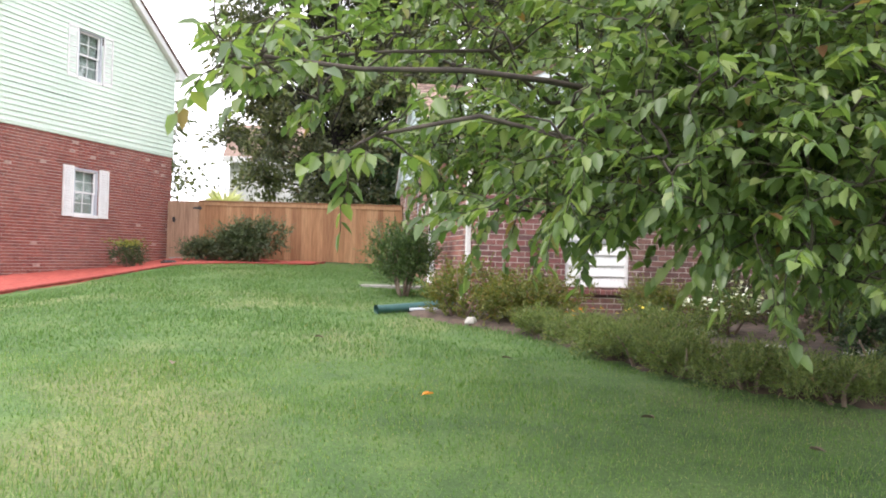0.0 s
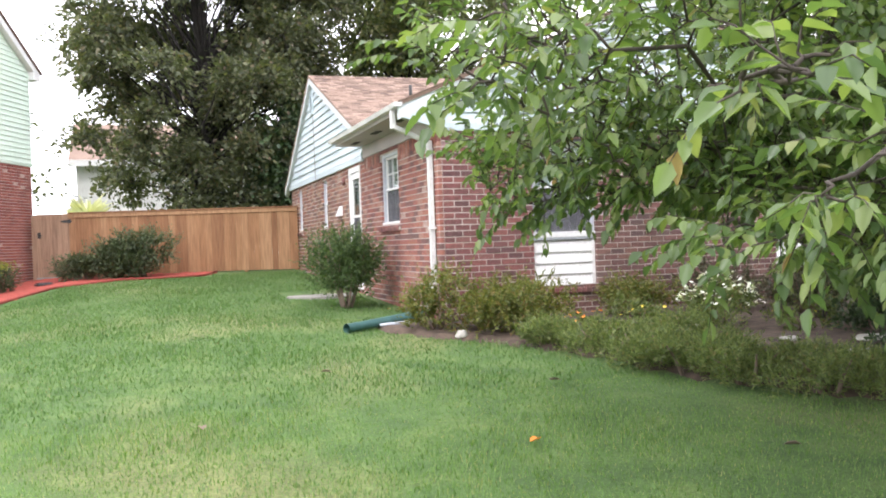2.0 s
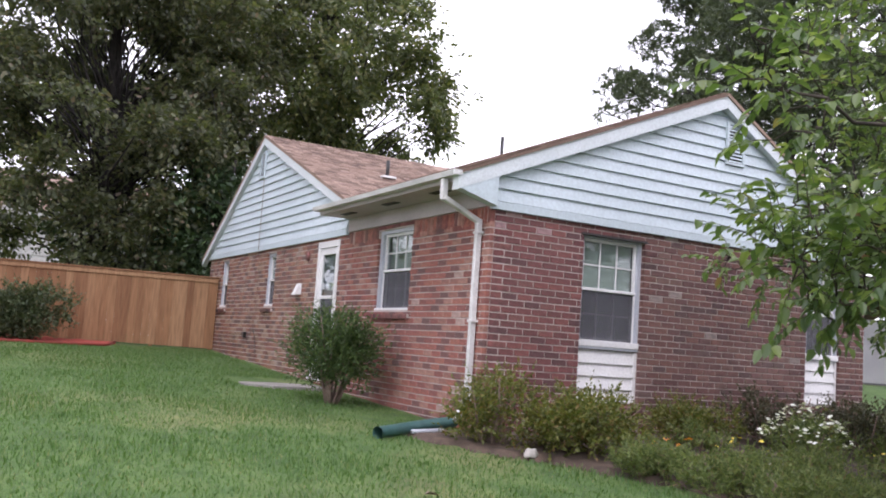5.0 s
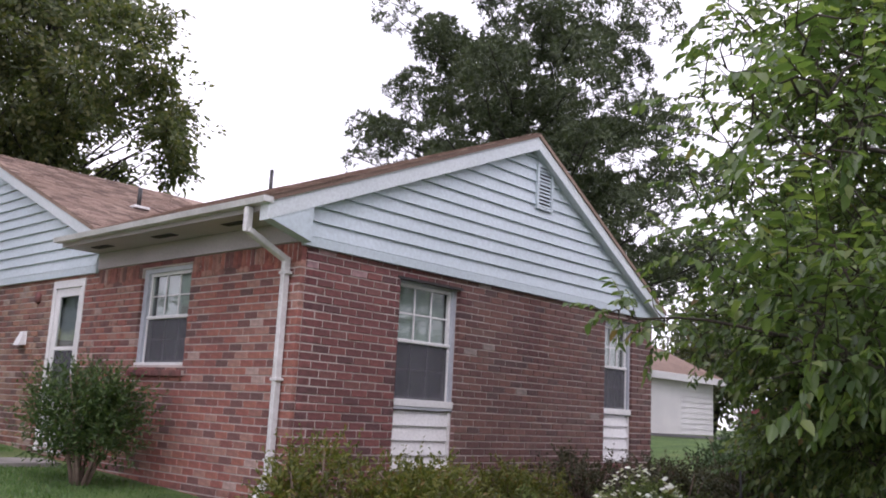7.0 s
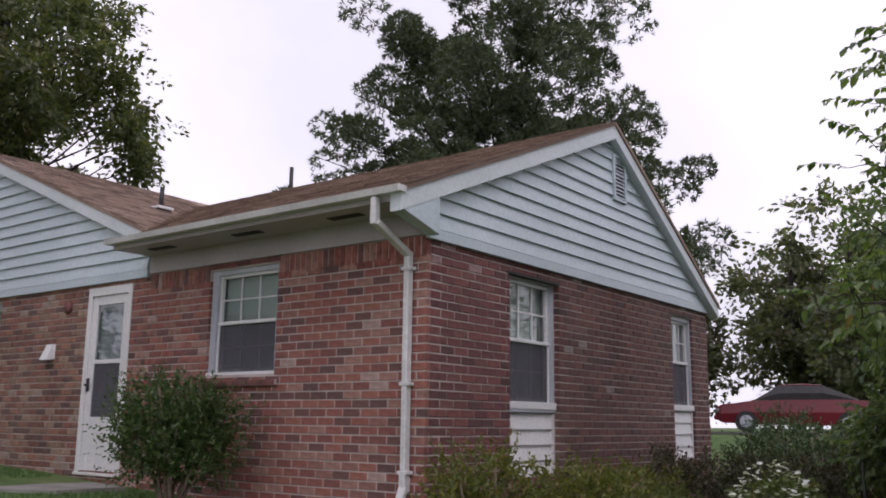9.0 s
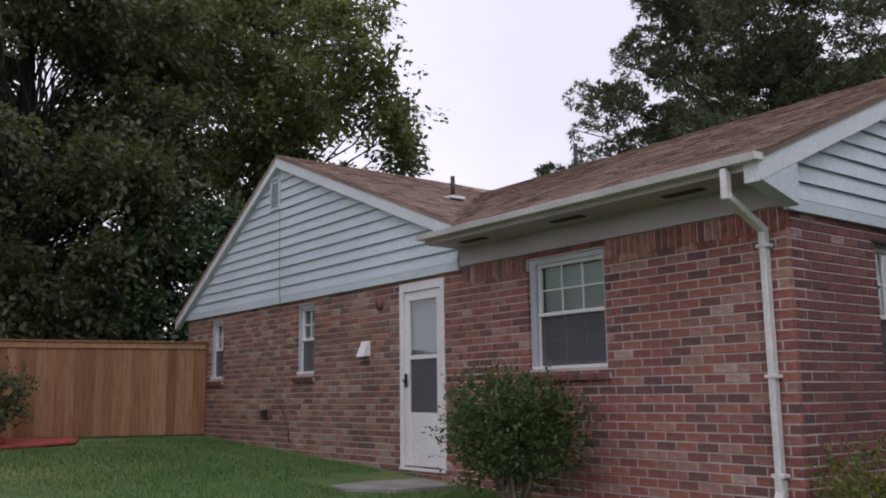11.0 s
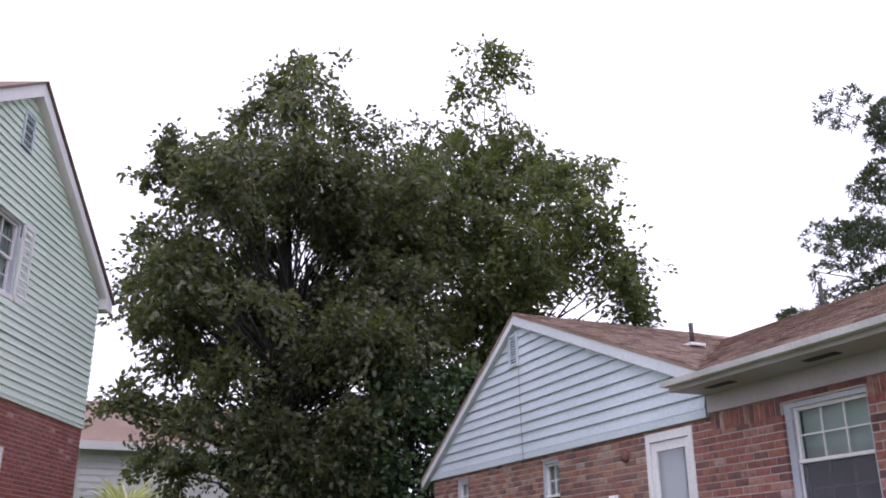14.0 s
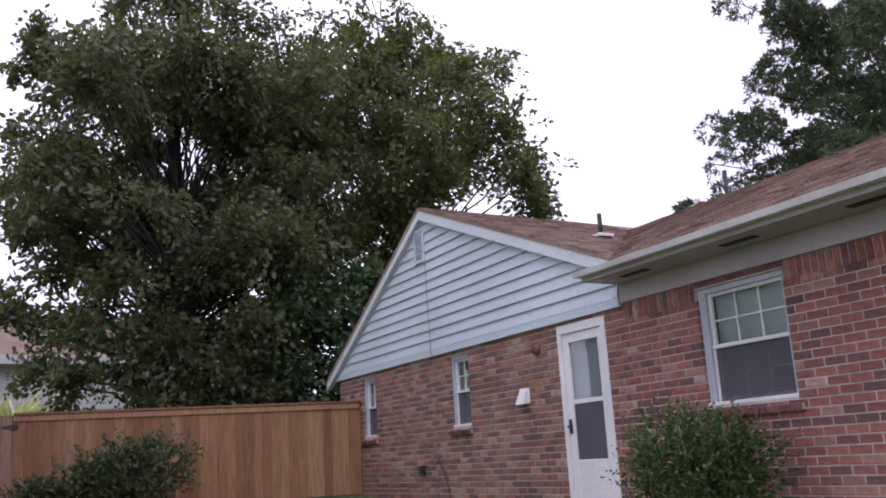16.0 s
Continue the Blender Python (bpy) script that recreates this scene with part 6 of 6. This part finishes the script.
# ---- brickwork, last ----
box("corner_mortar", Matrix.Identity(4), (0.005, 0.005, -0.37), (0.23, 0.23, TOP), MORTAR, wall_gable, "", 0)
lay_bricks(wall_long, MA, 0.0, U(4.8), -0.37, TOP, open_a, None, BRICK_BROWN)
lay_bricks(wall_long, MA, U(4.8), U(4.06), -0.37, TOP, open_a, None, BRICK)
lay_bricks(wall_long, MA, U(4.06), 12.0, -0.37, TOP - 0.21, open_a, (9.0, 12.0, 0.0, 2.2), BRICK, from_end=True)
# Gable side: bricks coloured darker to stand in for its shade.
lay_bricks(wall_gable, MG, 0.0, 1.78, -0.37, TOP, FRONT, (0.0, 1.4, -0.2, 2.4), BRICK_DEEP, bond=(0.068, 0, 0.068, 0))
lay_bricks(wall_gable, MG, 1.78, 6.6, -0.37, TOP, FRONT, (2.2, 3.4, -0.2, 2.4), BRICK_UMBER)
lay_bricks(nb_wall, ML, 0.0, NBL, -0.30, 3.13, NB_OPEN[:1], (3.6, 6.9, 0.4, 2.6), BRICK_NEIGHBOUR, 0.213, 0.0685, 0.011)



def soldier_course(wall, m, u0, u1, z0, z1, mat, openings):
    """Bricks on end under the eave."""
    jv, jf = [], []
    u = u0 + 0.038
    while u < u1:
        if not any(o[0] - 0.02 < u < o[1] + 0.02 and o[3] > z0 + 0.05 for o in openings):
            v, f = brick_data(0.066, z1 - z0 - 0.011, 0.06)
            n0 = len(jv)
            push = random.uniform(-0.003, 0.003)
            jv += [tuple(m @ Vector((u + x, push + d, (z0 + z1) / 2 + z))) for x, d, z in v]
            jf += [tuple(n0 + k for k in q) for q in f]
        u += 0.0767
    raw("soldier_course", jv, jf, mat, wall, "", "stuff")

soldier_course(wall_long, MA, U(4.06), 12.0, TOP - 0.205, TOP, BRICK, open_a)
# Header bricks over the window; the darker brick stands in for the shadow band.
k0, k1 = SIDE["kitchen"][0] - 0.03, SIDE["kitchen"][1] + 0.03
for k in range(5):
    w5 = (k1 - k0) / 5
    box("header_brick", MA, (k0 + k * w5 + 0.006, -0.002, 2.386), (k0 + (k + 1) * w5 - 0.006, 0.05, 2.438), BRICK_DEEP, wall_long, "", 0.003)
